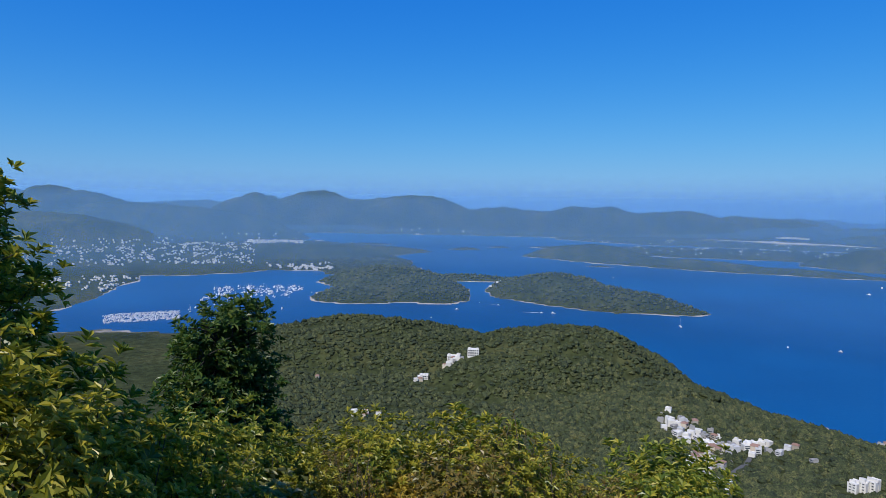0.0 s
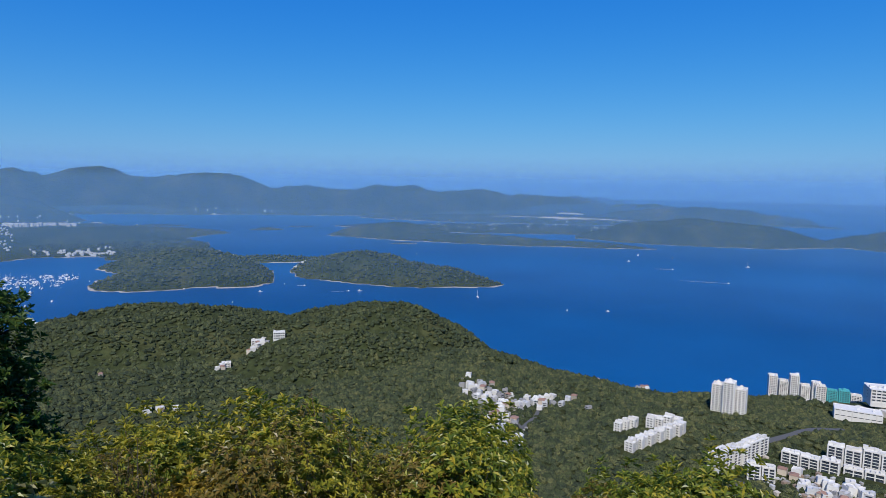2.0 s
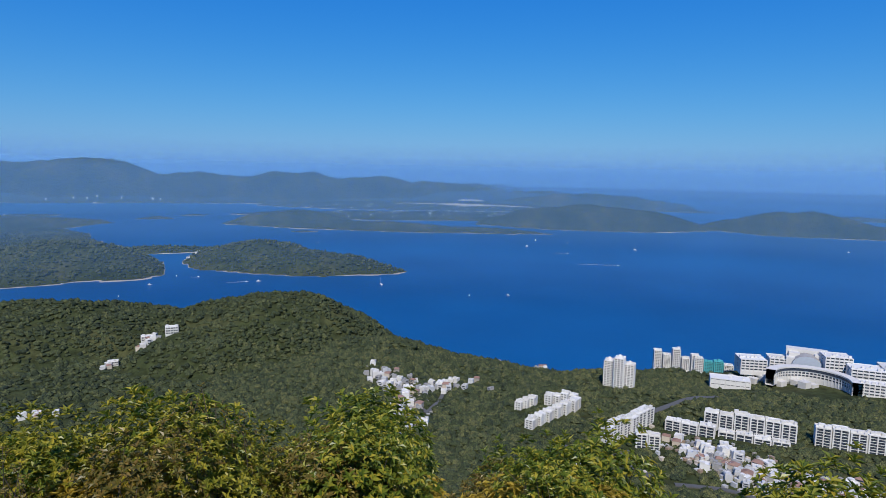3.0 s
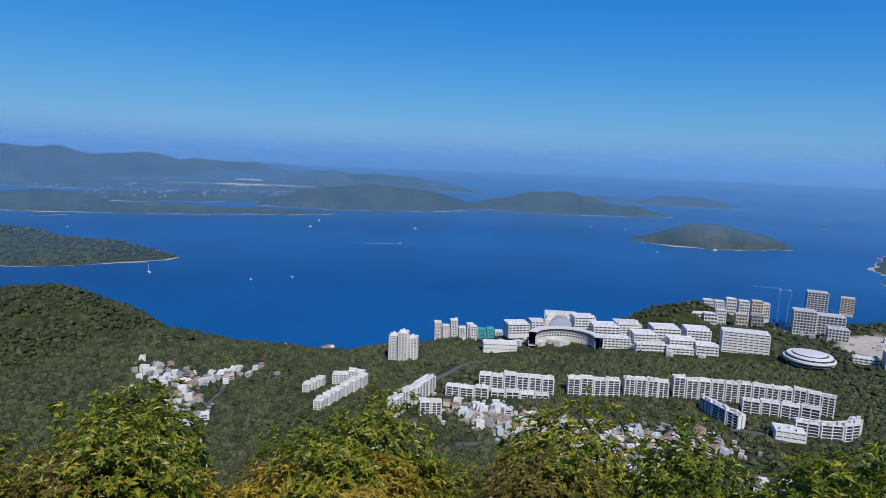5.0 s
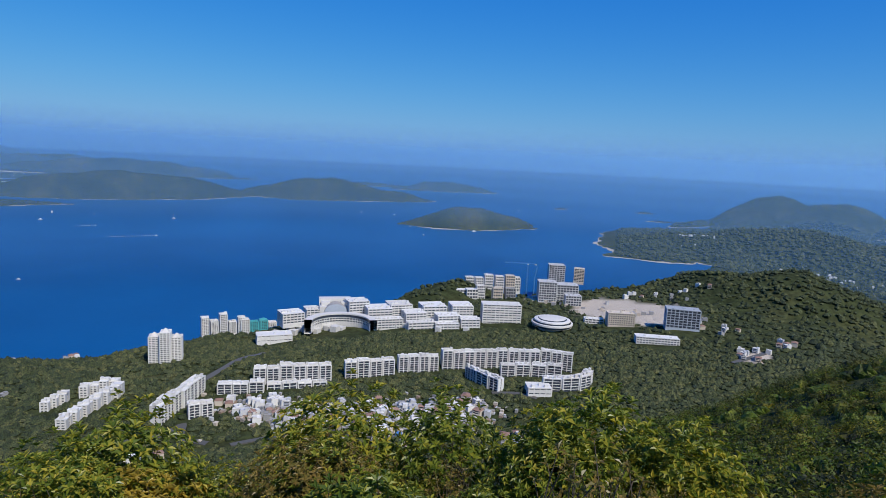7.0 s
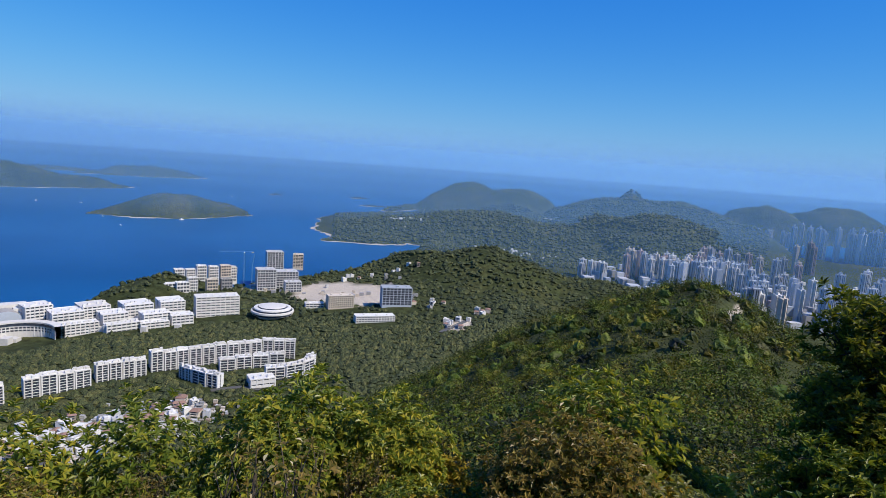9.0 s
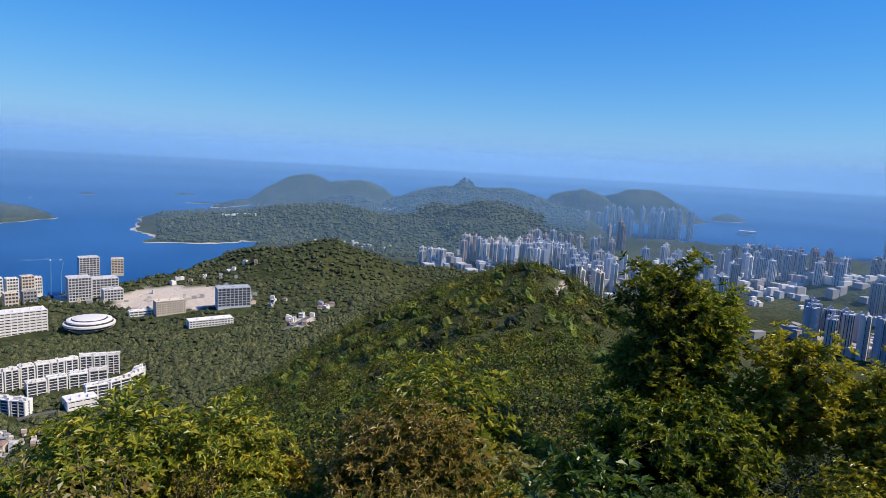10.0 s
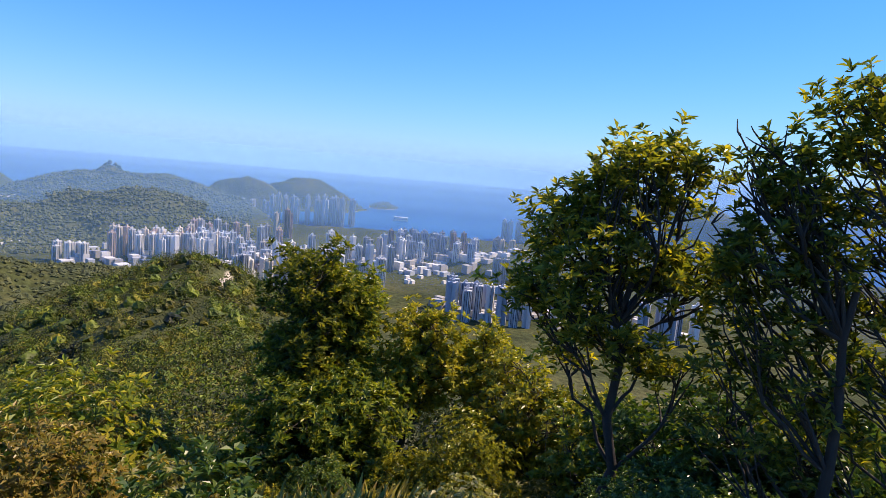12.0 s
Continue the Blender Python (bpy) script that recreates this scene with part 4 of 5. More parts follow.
# ---- boats ----
def boat(kind):
    top = new("sailing_boat" if kind == 0 else "motor_boat")
    L, W = (11, 3.4) if kind == 0 else (13, 4.2)
    s = np.array([-0.5, -0.3, 0.0, 0.3, 0.5])
    half = np.array([0.8, 1.0, 1.0, 0.7, 0.03]) * W / 2
    v = np.concatenate([np.stack([s * L, side * half * k, 0 * s + z], -1) for z, k in ((-0.3, 0.75), (1.3, 1.0)) for side in (-1, 1)])
    i = np.arange(4)
    f = np.concatenate([np.stack([i, i + 1, i + 11, i + 10], -1), np.stack([i + 6, i + 5, i + 15, i + 16], -1), np.stack([i + 10, i + 11, i + 16, i + 15], -1), [[0, 10, 15, 5]]])
    part("hull", mesh_of("hull", v, f, HULL), top)
    part("cabin", box_mesh("cabin", [(-L * 0.3, L * 0.12, -W * 0.3, W * 0.3, 1.3, 2.3 if kind == 0 else 3.4)], HULL), top)
    if kind == 0:
        part("mast", box_mesh("mast", [(0.5, 0.75, -0.12, 0.12, 1.3, 14.5)], HULL), top)
        part("boom", box_mesh("boom", [(-4.0, 0.5, -0.15, 0.15, 2.6, 2.95)], HULL), top)
    else:
        part("flybridge", box_mesh("flybridge", [(-L * 0.22, L * 0.02, -W * 0.24, W * 0.24, 3.4, 4.4)], HULL), top)
    return tagged(top, ("white sailing yacht moored in the bay" if kind == 0 else "white motor yacht moored in the bay"), "boat", "moored boats")


BOATS = [boat(0), boat(1)]
BOATS[0].matrix_basis = stand(-14, 2900, 40, asl=0)
BOATS[1].matrix_basis = stand(-12, 3050, 80, asl=0)
rnd, made = random.Random(8), 0
for _ in range(3000):
    if made == 170:
        break
    az, r = rnd.uniform(-23, -5.5), rnd.triangular(2500, 4500, 3500)
    if r < 2430 or float(height(np.array([az]), np.array([r]))[0]) > -4 or (az > -9 and r < 2980):
        continue
    made += 1
    copy_thing(BOATS[rnd.random() < 0.45], stand(az, r, rnd.uniform(-30, 30) + 70, rnd.uniform(1.1, 2.1), asl=0))
for az, r, kind, size in ((1.4, 2560, 1, 1.4), (10.3, 2540, 1, 1.6), (21.3, 2420, 0, 2.2), (33.2, 2250, 1, 1.3), (5.8, 2950, 1, 1.0), (7.0, 2900, 1, 1.0), (9.0, 2850, 1, 1.0), (12.0, 2760, 1, 1.0), (29.6, 2220, 1, 1.3), (44.4, 4000, 0, 2.2), (34.8, 3950, 1, 1.8), (35.6, 4350, 1, 2.6), (63.5, 4600, 0, 2.0), (66.3, 3450, 1, 1.4), (71.0, 3740, 1, 2.4), (75.0, 5600, 0, 2.0), (60.5, 4700, 0, 2.0), (38.5, 4250, 0, 1.6), (3.5, 2750, 1, 1.0), (-1, 2350, 1, 1.0), (-16, 2250, 0, 1.2), (-14.5, 2180, 1, 1.2)):
    copy_thing(BOATS[kind], stand(az, r, rnd.uniform(0, 180), size, asl=0))
# speedboats with their wakes
for az, r, lng, turn in ((43.0, 3220, 210, 8), (9.2, 2540, 70, 4), (65.0, 3840, 110, -4), (5.2, 2700, 60, -8), (-5, 2700, 50, 6), (15.5, 4000, 90, -20), (38.5, 3650, 90, 14)):
    m = stand(az, r, turn, asl=0)
    ferry = copy_thing(BOATS[1], m @ pose(3, 0, 0))
    tagged(ferry, "white motor boat under way with a foaming wake", "boat", "boats under way")
    g = np.linspace(0, 1, 24)
    wv = np.concatenate([np.stack([-4 - g * lng, sgn * (1.0 + 4.5 * g ** 0.6 * (1 - g) + 0.3) + 3 * g * np.sin(g * 2), 0 * g + 0.25], -1) for sgn in (-1, 1)])
    i = np.arange(23)
    wake = new("wake", mesh_of("wake", wv, np.stack([i, i + 24, i + 25, i + 1], -1), FOAM))
    wake.matrix_basis = m
    tagged(wake, "white foam wake behind a motor boat", "wake", kind="stuff")
# the moorings further in
g = np.random.default_rng(17)
az, r = g.uniform(-22, -6, 900), g.uniform(2900, 4600, 900)
afloat = (height(az, r) < -4) & (fractal(az * 1.3, r / 300, 2) > 0.45)
boxes = []
for a0, q in zip(az[afloat][:320], r[afloat][:320]):
    x, y, z, s = (float(t) for t in place(a0, q, 0.0))
    k = s * g.uniform(0.8, 1.5)
    boxes += [(x - 5 * k, x + 5 * k, y - 1.8 * k, y + 1.8 * k, z - 0.2, z + 1.5 * k), (x - 2 * k, x + 2 * k, y - 1.2 * k, y + 1.2 * k, z + 1.5 * k, z + 3 * k)]
tagged(new("moored_boats", box_mesh("moored_boats", boxes, HULL)), "white boats moored in their hundreds in the inner bay", "boats", kind="stuff")
# berths packed with boats
g = np.random.default_rng(11)
boxes = []
for _ in range(520):
    az, r = g.uniform(-29, -23.2), 2440 + 22 * g.integers(0, 9) + g.uniform(-2, 2)
    x, y, z, s = (float(t) for t in place(az, r, 0.0))
    q = g.uniform(0.8, 1.3)
    boxes.append((x - 1.5 * q, x + 1.5 * q, y - 5 * q, y + 5 * q, z - 0.2, z + g.uniform(1.6, 3.8)))
tagged(new("berthed_boats", box_mesh("berthed_boats", boxes, HULL)), "white boats packed tight at marina berths", "boats", kind="stuff")
jetty = tagged(new("jetty"), "long pale concrete jetty on the shore", "jetty")
jetty.matrix_basis = stand(-0.6, 2180, 0, asl=0)
part("deck", box_mesh("deck", [(-18, 26, -3, 3, 0.6, 1.6)], GREY), jetty)
for x in range(-16, 26, 7):
    part("pile", box_mesh("pile", [(x - 0.5, x + 0.5, -2, 2, -4, 0.6)], GREY), jetty)


# ---- roads ----
def road(points, width, label):
    pts = []
    for (a0, r0), (a1, r1) in zip(points, points[1:]):
        for k in range(10):
            f = k / 10
            pts.append((a0 + f * (a1 - a0), r0 + f * (r1 - r0)))
    pts.append(points[-1])
    az, r = np.array(pts).T
    h = np.convolve(np.pad(height(az, r), 3, "edge"), np.ones(7) / 7, "valid") + 1.2
    x, y, z, s = place(az, r, h)
    dx, dy = np.gradient(x), np.gradient(y)
    L = np.hypot(dx, dy)
    nx, ny = -dy / L * width / 2, dx / L * width / 2
    k = len(x)
    v = np.concatenate([np.stack([x + nx, y + ny, z], -1), np.stack([x - nx, y - ny, z], -1), np.stack([x + nx, y + ny, z - 3], -1), np.stack([x - nx, y - ny, z - 3], -1)])
    i = np.arange(k - 1)
    f = np.concatenate([np.stack([i, i + k, i + k + 1, i + 1], -1), np.stack([i, i + 1, i + 2 * k + 1, i + 2 * k], -1), np.stack([i + k, i + 3 * k, i + 3 * k + 1, i + k + 1], -1)])
    for a, q in pts:
        FOOT.append((q * math.sin(radians(a)), q * math.cos(radians(a)), width * 0.5 + 2.5))
    return tagged(new("road", mesh_of("road", v, f, TARMAC)), label, "road", kind="structure")


road([(38.5, 760), (41, 735), (43.5, 738), (45, 760), (44.6, 720), (47, 700)], 9, "grey winding tarmac road between trees")
road([(46.6, 900), (48.6, 950), (50.6, 1010), (52, 1060)], 10, "grey tarmac road on a low viaduct")
road([(23.4, 1000), (24.5, 900), (25.8, 850), (27, 900), (27.6, 960)], 6, "narrow grey village road")
road([(49, 690), (53, 700), (60, 690), (66, 690)], 7, "grey tarmac road below the village")
road([(94.5, 1150), (95.5, 1190), (96.8, 1250)], 9, "pale concrete road through trees")
road([(73.6, 846), (76, 852), (78, 838)], 8, "pale curved drive in front of the clubhouse")

# ---- woods: crowns past counting ----
def cleared(x, y):
    """True where something else stands."""
    cell, size = 6.0, 900
    mask = np.zeros((size, size), bool)
    for fx, fy, rad in FOOT:
        if abs(fx) > 2600 or abs(fy) > 2600:
            continue
        i0, j0, k = int((fx + 2700) / cell), int((fy + 2700) / cell), int(rad / cell) + 1
        for i in range(max(i0 - k, 0), min(i0 + k + 1, size)):
            for j in range(max(j0 - k, 0), min(j0 + k + 1, size)):
                if (i * cell - 2697 - fx) ** 2 + (j * cell - 2697 - fy) ** 2 < (rad + 1.5) ** 2:
                    mask[i, j] = True
    return mask[np.clip(((x + 2700) / cell).astype(int), 0, size - 1), np.clip(((y + 2700) / cell).astype(int), 0, size - 1)]


def crowns(name, label, az0, az1, r0, r1, count, size0, size1, seed):
    g = np.random.default_rng(seed)
    az = g.uniform(az0, az1, count)
    r = np.sqrt(g.uniform(r0 * r0, r1 * r1, count))
    h = height(az, r)
    x, y = r * np.sin(np.radians(az)), r * np.cos(np.radians(az))
    keep = (h > 4) & ~cleared(x, y) & (bareness(az, r, h) < 0.3)
    az, r, h = az[keep], r[keep], h[keep]
    X, Y, Z, S = place(az, r, h)
    n = len(X)
    size = g.uniform(size0, size1, n) * S * (0.7 + 0.6 * fractal(az * 3, r / 60, 2))
    a = np.arange(6) * math.pi / 3
    unit = np.concatenate([np.stack([0.8 * np.cos(a), 0.8 * np.sin(a), 0 * a - 0.25], -1), np.stack([np.cos(a + 0.5), np.sin(a + 0.5), 0 * a + 0.35], -1), [[0, 0, 1.0]]])
    spin = g.uniform(0, 6.3, n)
    c, s = np.cos(spin)[:, None], np.sin(spin)[:, None]
    v = unit[None] * (1 + g.normal(0, 0.2, (n, 13, 1)))
    v = np.stack([v[..., 0] * c - v[..., 1] * s, v[..., 0] * s + v[..., 1] * c, v[..., 2] * g.uniform(0.8, 1.35, (n, 1))], -1) * size[:, None, None]
    v += np.stack([X, Y, Z], -1)[:, None, :]
    i = np.arange(6)
    j = (i + 1) % 6
    f = np.concatenate([np.stack([i, j, i + 6], -1), np.stack([j, j + 6, i + 6], -1), np.stack([i + 6, j + 6, 0 * i + 12], -1)])
    f = (f[None] + 13 * np.arange(n)[:, None, None]).reshape(-1, 3)
    return tagged(new(name, mesh_of(name, v.reshape(-1, 3), f, CROWN)), label, "woodland", kind="stuff")


crowns("woodland", "dense dark green woodland on the slopes below", 5, 110, 560, 1250, 26000, 3.2, 5.6, 1)
crowns("woodland", "dense green woodland on the hills by the bay", -24, 40, 650, 2000, 22000, 3.6, 6.5, 2)
crowns("woodland", "dense green woodland on ridges to the south", 40, 125, 1250, 2500, 15000, 4.2, 7.5, 3)
crowns("woodland", "green woods on the far headland and its ridges", 84, 122, 2700, 5200, 15000, 6, 12, 5)
crowns("woodland", "dark green woods on spits and islands in the bay", -16, 26, 2500, 4600, 13000, 5, 9, 6)
FOOT_KEPT, FOOT[:] = list(FOOT), []
crowns("garden_trees", "dark green garden trees between village houses", 48, 74, 715, 805, 330, 2.2, 3.6, 7)
crowns("garden_trees", "dark green garden trees between hillside houses", 20, 31, 790, 1060, 260, 2.4, 4.2, 8)
FOOT[:] = FOOT_KEPT
crowns("woodland", "green scrub on the steep flank of the hill", 75, 150, 170, 600, 8000, 2.0, 4.0, 4)


# ---- leaves and twigs ----
def frames(d):
    """Two unit vectors square to each direction."""
    d = d / np.linalg.norm(d, axis=1)[:, None]
    ref = np.where(np.abs(d[:, 2:3]) > 0.9, [[1.0, 0, 0]], [[0, 0, 1.0]])
    u = np.cross(d, ref)
    u /= np.linalg.norm(u, axis=1)[:, None]
    return d, u, np.cross(u, d)


def blades(base, d, side, lift, length, width, droop=0.15):
    """Pointed leaves folded along the midrib: arrays of vertices and triangles."""
    L, W = length[:, None], width[:, None]
    mid = base + d * L * 0.5 + lift * L * 0.04
    v = np.stack([base, mid + side * W / 2 + lift * W * 0.2, base + d * L - lift * L * droop, mid - side * W / 2 + lift * W * 0.2], 1)
    f = np.array([(0, 2, 1), (0, 3, 2)])
    return v.reshape(-1, 3), (f[None] + 4 * np.arange(len(base))[:, None, None]).reshape(-1, 3)


def rosettes(g, tips, dirs, per, length, width, spread=1.0, droop=0.15):
    """Leaves in whorls at the tips of twigs."""
    n = len(tips)
    d, u, w = frames(dirs)
    ang = (np.arange(per)[None] * 2.4 + g.uniform(0, 6.3, (n, 1))).reshape(-1)
    rep = lambda q: np.repeat(q, per, 0)
    out = rep(u) * np.cos(ang)[:, None] + rep(w) * np.sin(ang)[:, None]
    el = g.uniform(0.1, 0.95, n * per)[:, None]
    dd = out * np.cos(el) * spread + rep(d) * np.sin(el) + g.normal(0, 0.12, (n * per, 3))
    dd /= np.linalg.norm(dd, axis=1)[:, None]
    side = np.cross(rep(d), out)
    lift = np.cross(dd, side) * -1
    lift = np.where((lift[:, 2:3] < 0), -lift, lift)
    base = rep(tips) - rep(d) * g.uniform(0, 0.06, (n * per, 1))
    return blades(base, dd, side, lift, length * g.uniform(0.65, 1.15, n * per), width * g.uniform(0.75, 1.2, n * per), droop)


def tubes(paths, sides=5):
    """Tapered twigs: paths of (points, radii)."""
    V, F, at = [], [], 0
    a = np.linspace(0, 2 * math.pi, sides, endpoint=False)
    for pts, rad in paths:
        pts, rad = np.asarray(pts, float), np.asarray(rad, float)
        d = np.gradient(pts, axis=0)
        d, u, w = frames(d + 1e-9)
        v = pts[:, None] + rad[:, None, None] * (u[:, None] * np.cos(a)[None, :, None] + w[:, None] * np.sin(a)[None, :, None])
        V.append(v.reshape(-1, 3))
        F.append(sheet(len(pts), sides, True) + at)
        at += len(pts) * sides
    return np.concatenate(V), np.concatenate(F)


def bent(g, p, q, steps, sag=0.08):
    t = np.linspace(0, 1, steps)[:, None]
    L = np.linalg.norm(q - p)
    bow = g.normal(0, sag * L, 3)
    wob = g.normal(0, 0.025 * L, (steps, 3)) * np.sin(t * math.pi)
    return p + (q - p) * t + bow * np.sin(t * math.pi) + wob


def shrub(name, label, category, leaf, seed, h=1.3, rad=0.85, tips=230, per=7, length=0.1, width=0.035, stems=18, dense=0.5, bark=None, group="", droop=0.15):
    """A shrub: thin stems from one foot and whorls of leaves, thicker outside than within."""
    g = np.random.default_rng(seed)
    d = g.normal(0, 1, (tips, 3))
    d[:, 2] = np.abs(d[:, 2]) * 1.1 - 0.25
    d /= np.linalg.norm(d, axis=1)[:, None]
    lump = 0.75 + 0.5 * fractal(d[:, 0] * 2.2 + seed, d[:, 1] * 2.2 + d[:, 2] * 1.7, 2)
    q = g.uniform(dense ** 2, 1, tips) ** 0.5 * lump
    pts = d * q[:, None] * np.array([rad, rad, h * 0.55]) + np.array([0, 0, h * 0.5])
    pts[:, 2] = np.maximum(pts[:, 2], 0.05)
    top = new(name)
    paths = []
    for k in range(stems):
        p = pts[k] * 1.0
        foot = np.array([g.normal(0, 0.1), g.normal(0, 0.1), -0.4])
        paths.append((bent(g, foot, p, 5), np.linspace(0.016, 0.004, 5)))
    v, f = tubes(paths, 3)
    part("branchwork", mesh_of("branchwork", v, f, bark or BARK), top)
    v, f = rosettes(g, pts, d + np.array([0, 0, 0.7]), per, length, width, droop=droop)
    part("foliage", mesh_of("foliage", v, f, leaf), top)
    return tagged(top, label, category, group)


SHRUBS = {
    "green": [shrub("shrub", "green leathery-leaved shrub on the hilltop slope", "shrub", LEAF_GREEN, 10 + k, tips=230, per=8, length=0.12, width=0.044, group="hilltop shrubs") for k in range(3)],
    "lime": [shrub("shrub", "yellow-green leafy shrub in full sun", "shrub", LEAF_LIME, 20 + k, tips=300, per=7, length=0.095, width=0.042, group="hilltop shrubs") for k in range(2)],
    "red": [shrub("shrub", "reddish-brown leaved shrub on the slope", "shrub", LEAF_RED, 30 + k, tips=230, per=8, length=0.105, width=0.04, group="hilltop shrubs") for k in range(2)],
    "gold": [shrub("shrub", "golden-yellow leaved shrub among green ones", "shrub", LEAF_GOLD, 40, tips=230, per=8, length=0.12, width=0.038, group="hilltop shrubs", droop=0.4)],
    "dark": [shrub("shrub", "dark green dense small-leaved shrub", "shrub", LEAF_DARK, 50 + k, h=1.6, tips=360, per=7, length=0.085, width=0.042, group="hilltop shrubs") for k in range(2)],
    "pale": [shrub("shrub", "shrub with drooping pale-backed leaves", "shrub", LEAF_PALE, 60 + k, tips=180, per=7, length=0.13, width=0.036, group="hilltop shrubs", droop=0.5) for k in range(2)],
    "dry": [shrub("shrub", "sparse twiggy brown shrub with few leaves", "shrub", LEAF_RED, 70, h=1.7, rad=0.6, tips=170, per=5, length=0.07, width=0.03, stems=60, dense=0.2, group="hilltop shrubs")],
}
TALL = {
    "green": [shrub("tall_shrub", "tall green leathery-leaved shrub on the slope", "shrub", LEAF_GREEN, 80 + k, h=2.2, rad=1.0, tips=380, per=8, length=0.12, width=0.044, group="hilltop shrubs") for k in range(2)],
    "lime": [shrub("tall_shrub", "tall yellow-green leafy shrub in full sun", "shrub", LEAF_LIME, 84, h=2.2, rad=1.0, tips=480, per=7, length=0.1, width=0.042, group="hilltop shrubs")],
    "red": [shrub("tall_shrub", "tall shrub with reddish-brown shoots", "shrub", LEAF_RED, 86, h=2.1, rad=1.0, tips=360, per=8, length=0.105, width=0.04, group="hilltop shrubs")],
    "dark": [shrub("tall_shrub", "tall dark green dense shrub", "shrub", LEAF_DARK, 88, h=2.3, rad=1.0, tips=480, per=7, length=0.09, width=0.042, group="hilltop shrubs")],
    "dry": [shrub("tall_shrub", "tall twiggy brown shrub with few leaves", "shrub", LEAF_RED, 90, h=2.4, rad=0.7, tips=230, per=5, length=0.075, width=0.03, stems=80, dense=0.2, group="hilltop shrubs")],
}
PLACED = {}


def near_z(az, r):
    """Ground level at a spot given from the place where the viewer turns."""
    x, y = r * math.sin(radians(az)), r * math.cos(radians(az)) - ARM
    a, q = math.degrees(math.atan2(x, y)), math.hypot(x, y)
    return float(place(a, q, float(height(np.array([a]), np.array([q]))[0]))[2])


def plant(ob, az, r, size=1.0, turn=0.0, lower=0.05):
    """Stands a plant on the near ground; the first use of a plant moves it, later ones copy it."""
    m = Matrix.Translation((r * math.sin(radians(az)), r * math.cos(radians(az)) - ARM, near_z(az, r) - lower)) @ pose(0, 0, 0, 0, 0, -az + turn) @ Matrix.Scale(size, 4)
    if ob.name in PLACED:
        return copy_thing(ob, m)
    PLACED[ob.name] = True
    ob.matrix_basis = m
    return ob


# skyline of the undergrowth: azimuth and the angle below the level that its tops reach
TOPS_AZ = [-48, -35.7, -32.1, -29, -25.8, -22.7, -19, -16.1, -14.6, -10, -5.3, -1, 1.1, 4.3, 6.3, 8.5, 12.3, 15.3, 19.2, 21.1, 22.8, 25.4, 27.1, 30.9, 36.4, 40.1, 44.4, 50, 56, 58.7, 61.9, 66.3, 70.3, 74.2, 77.2, 79.5, 81.1, 82.9, 84.6, 87.9, 92.4, 95.8, 100.2, 104.2, 110.9, 113.8, 119.3, 121.5, 124.3, 136.1, 145.2, 152.8, 162.5, 170.9, 180]
TOPS_EL = [3, -1.2, -3.8, -5.7, -9.6, -11.2, -11.4, -13.5, -17, -16.2, -17.5, -20.2, -17.7, -16.6, -13.8, -16.9, -21, -19.3, -20.7, -19.5, -21.8, -22.8, -24.9, -24.1, -22.9, -23.1, -25.9, -26.9, -24.5, -23.4, -23.8, -25.2, -23.3, -23.5, -24.8, -21.3, -23.9, -21.1, -25.8, -22.9, -23.6, -26.4, -25.8, -20.6, -17.9, -20, -23, -23.6, -22.9, -22, -19.7, -24.9, -22.5, -19.4, -16]
MIX = [(-48, -10, ("lime", "pale", "green", "lime", "gold", "pale", "red")), (-10, 16, ("lime", "dry", "pale", "gold", "red", "green")), (16, 60, ("green", "lime", "green", "gold", "red")), (60, 92, ("green", "lime", "green", "dry")), (92, 122, ("red", "dark", "green", "dark", "red", "gold", "pale")), (122, 176, ("lime", "dark", "pale", "lime"))]
rnd = random.Random(21)
spots = [(rnd.uniform(-46, 172), math.sqrt(rnd.uniform(3.0 ** 2, 10 ** 2)), False) for _ in range(170)]
spots += [(az + rnd.uniform(-1.0, 1.0), rnd.uniform(4.0, 6.0) if az < -20 else rnd.uniform(7.5, 10.5), True) for az in np.arange(-44, 172, 1.6)]
for az, r, skyline in spots:
    level = float(np.interp(az, TOPS_AZ, TOPS_EL)) + (0.2 if 57 < az < 76 else 0.8 if 24 < az < 118 else 1.6 if az < -15 else 0) - (0 if skyline else 3.5) - (1.3 if -13 < az < 30 else 0)
    room = EYE + (r - ARM) * math.tan(radians(level)) - near_z(az, r)
    if room < 0.25:
        continue
    tall = min(room, 3.0) * rnd.uniform(0.72, 1.02) if skyline else min(room, rnd.uniform(0.8, 1.6)) * rnd.uniform(0.75, 0.95)
    kind = rnd.choice(next(m for a, b, m in MIX if a <= az < b))
    high = tall > 1.6 and kind in TALL
    ob = rnd.choice((TALL if high else SHRUBS)[kind])
    plant(ob, az, r, min(tall / (2.4 if high else 1.42), 1.25 if r > 6 else 0.95), rnd.uniform(0, 360))


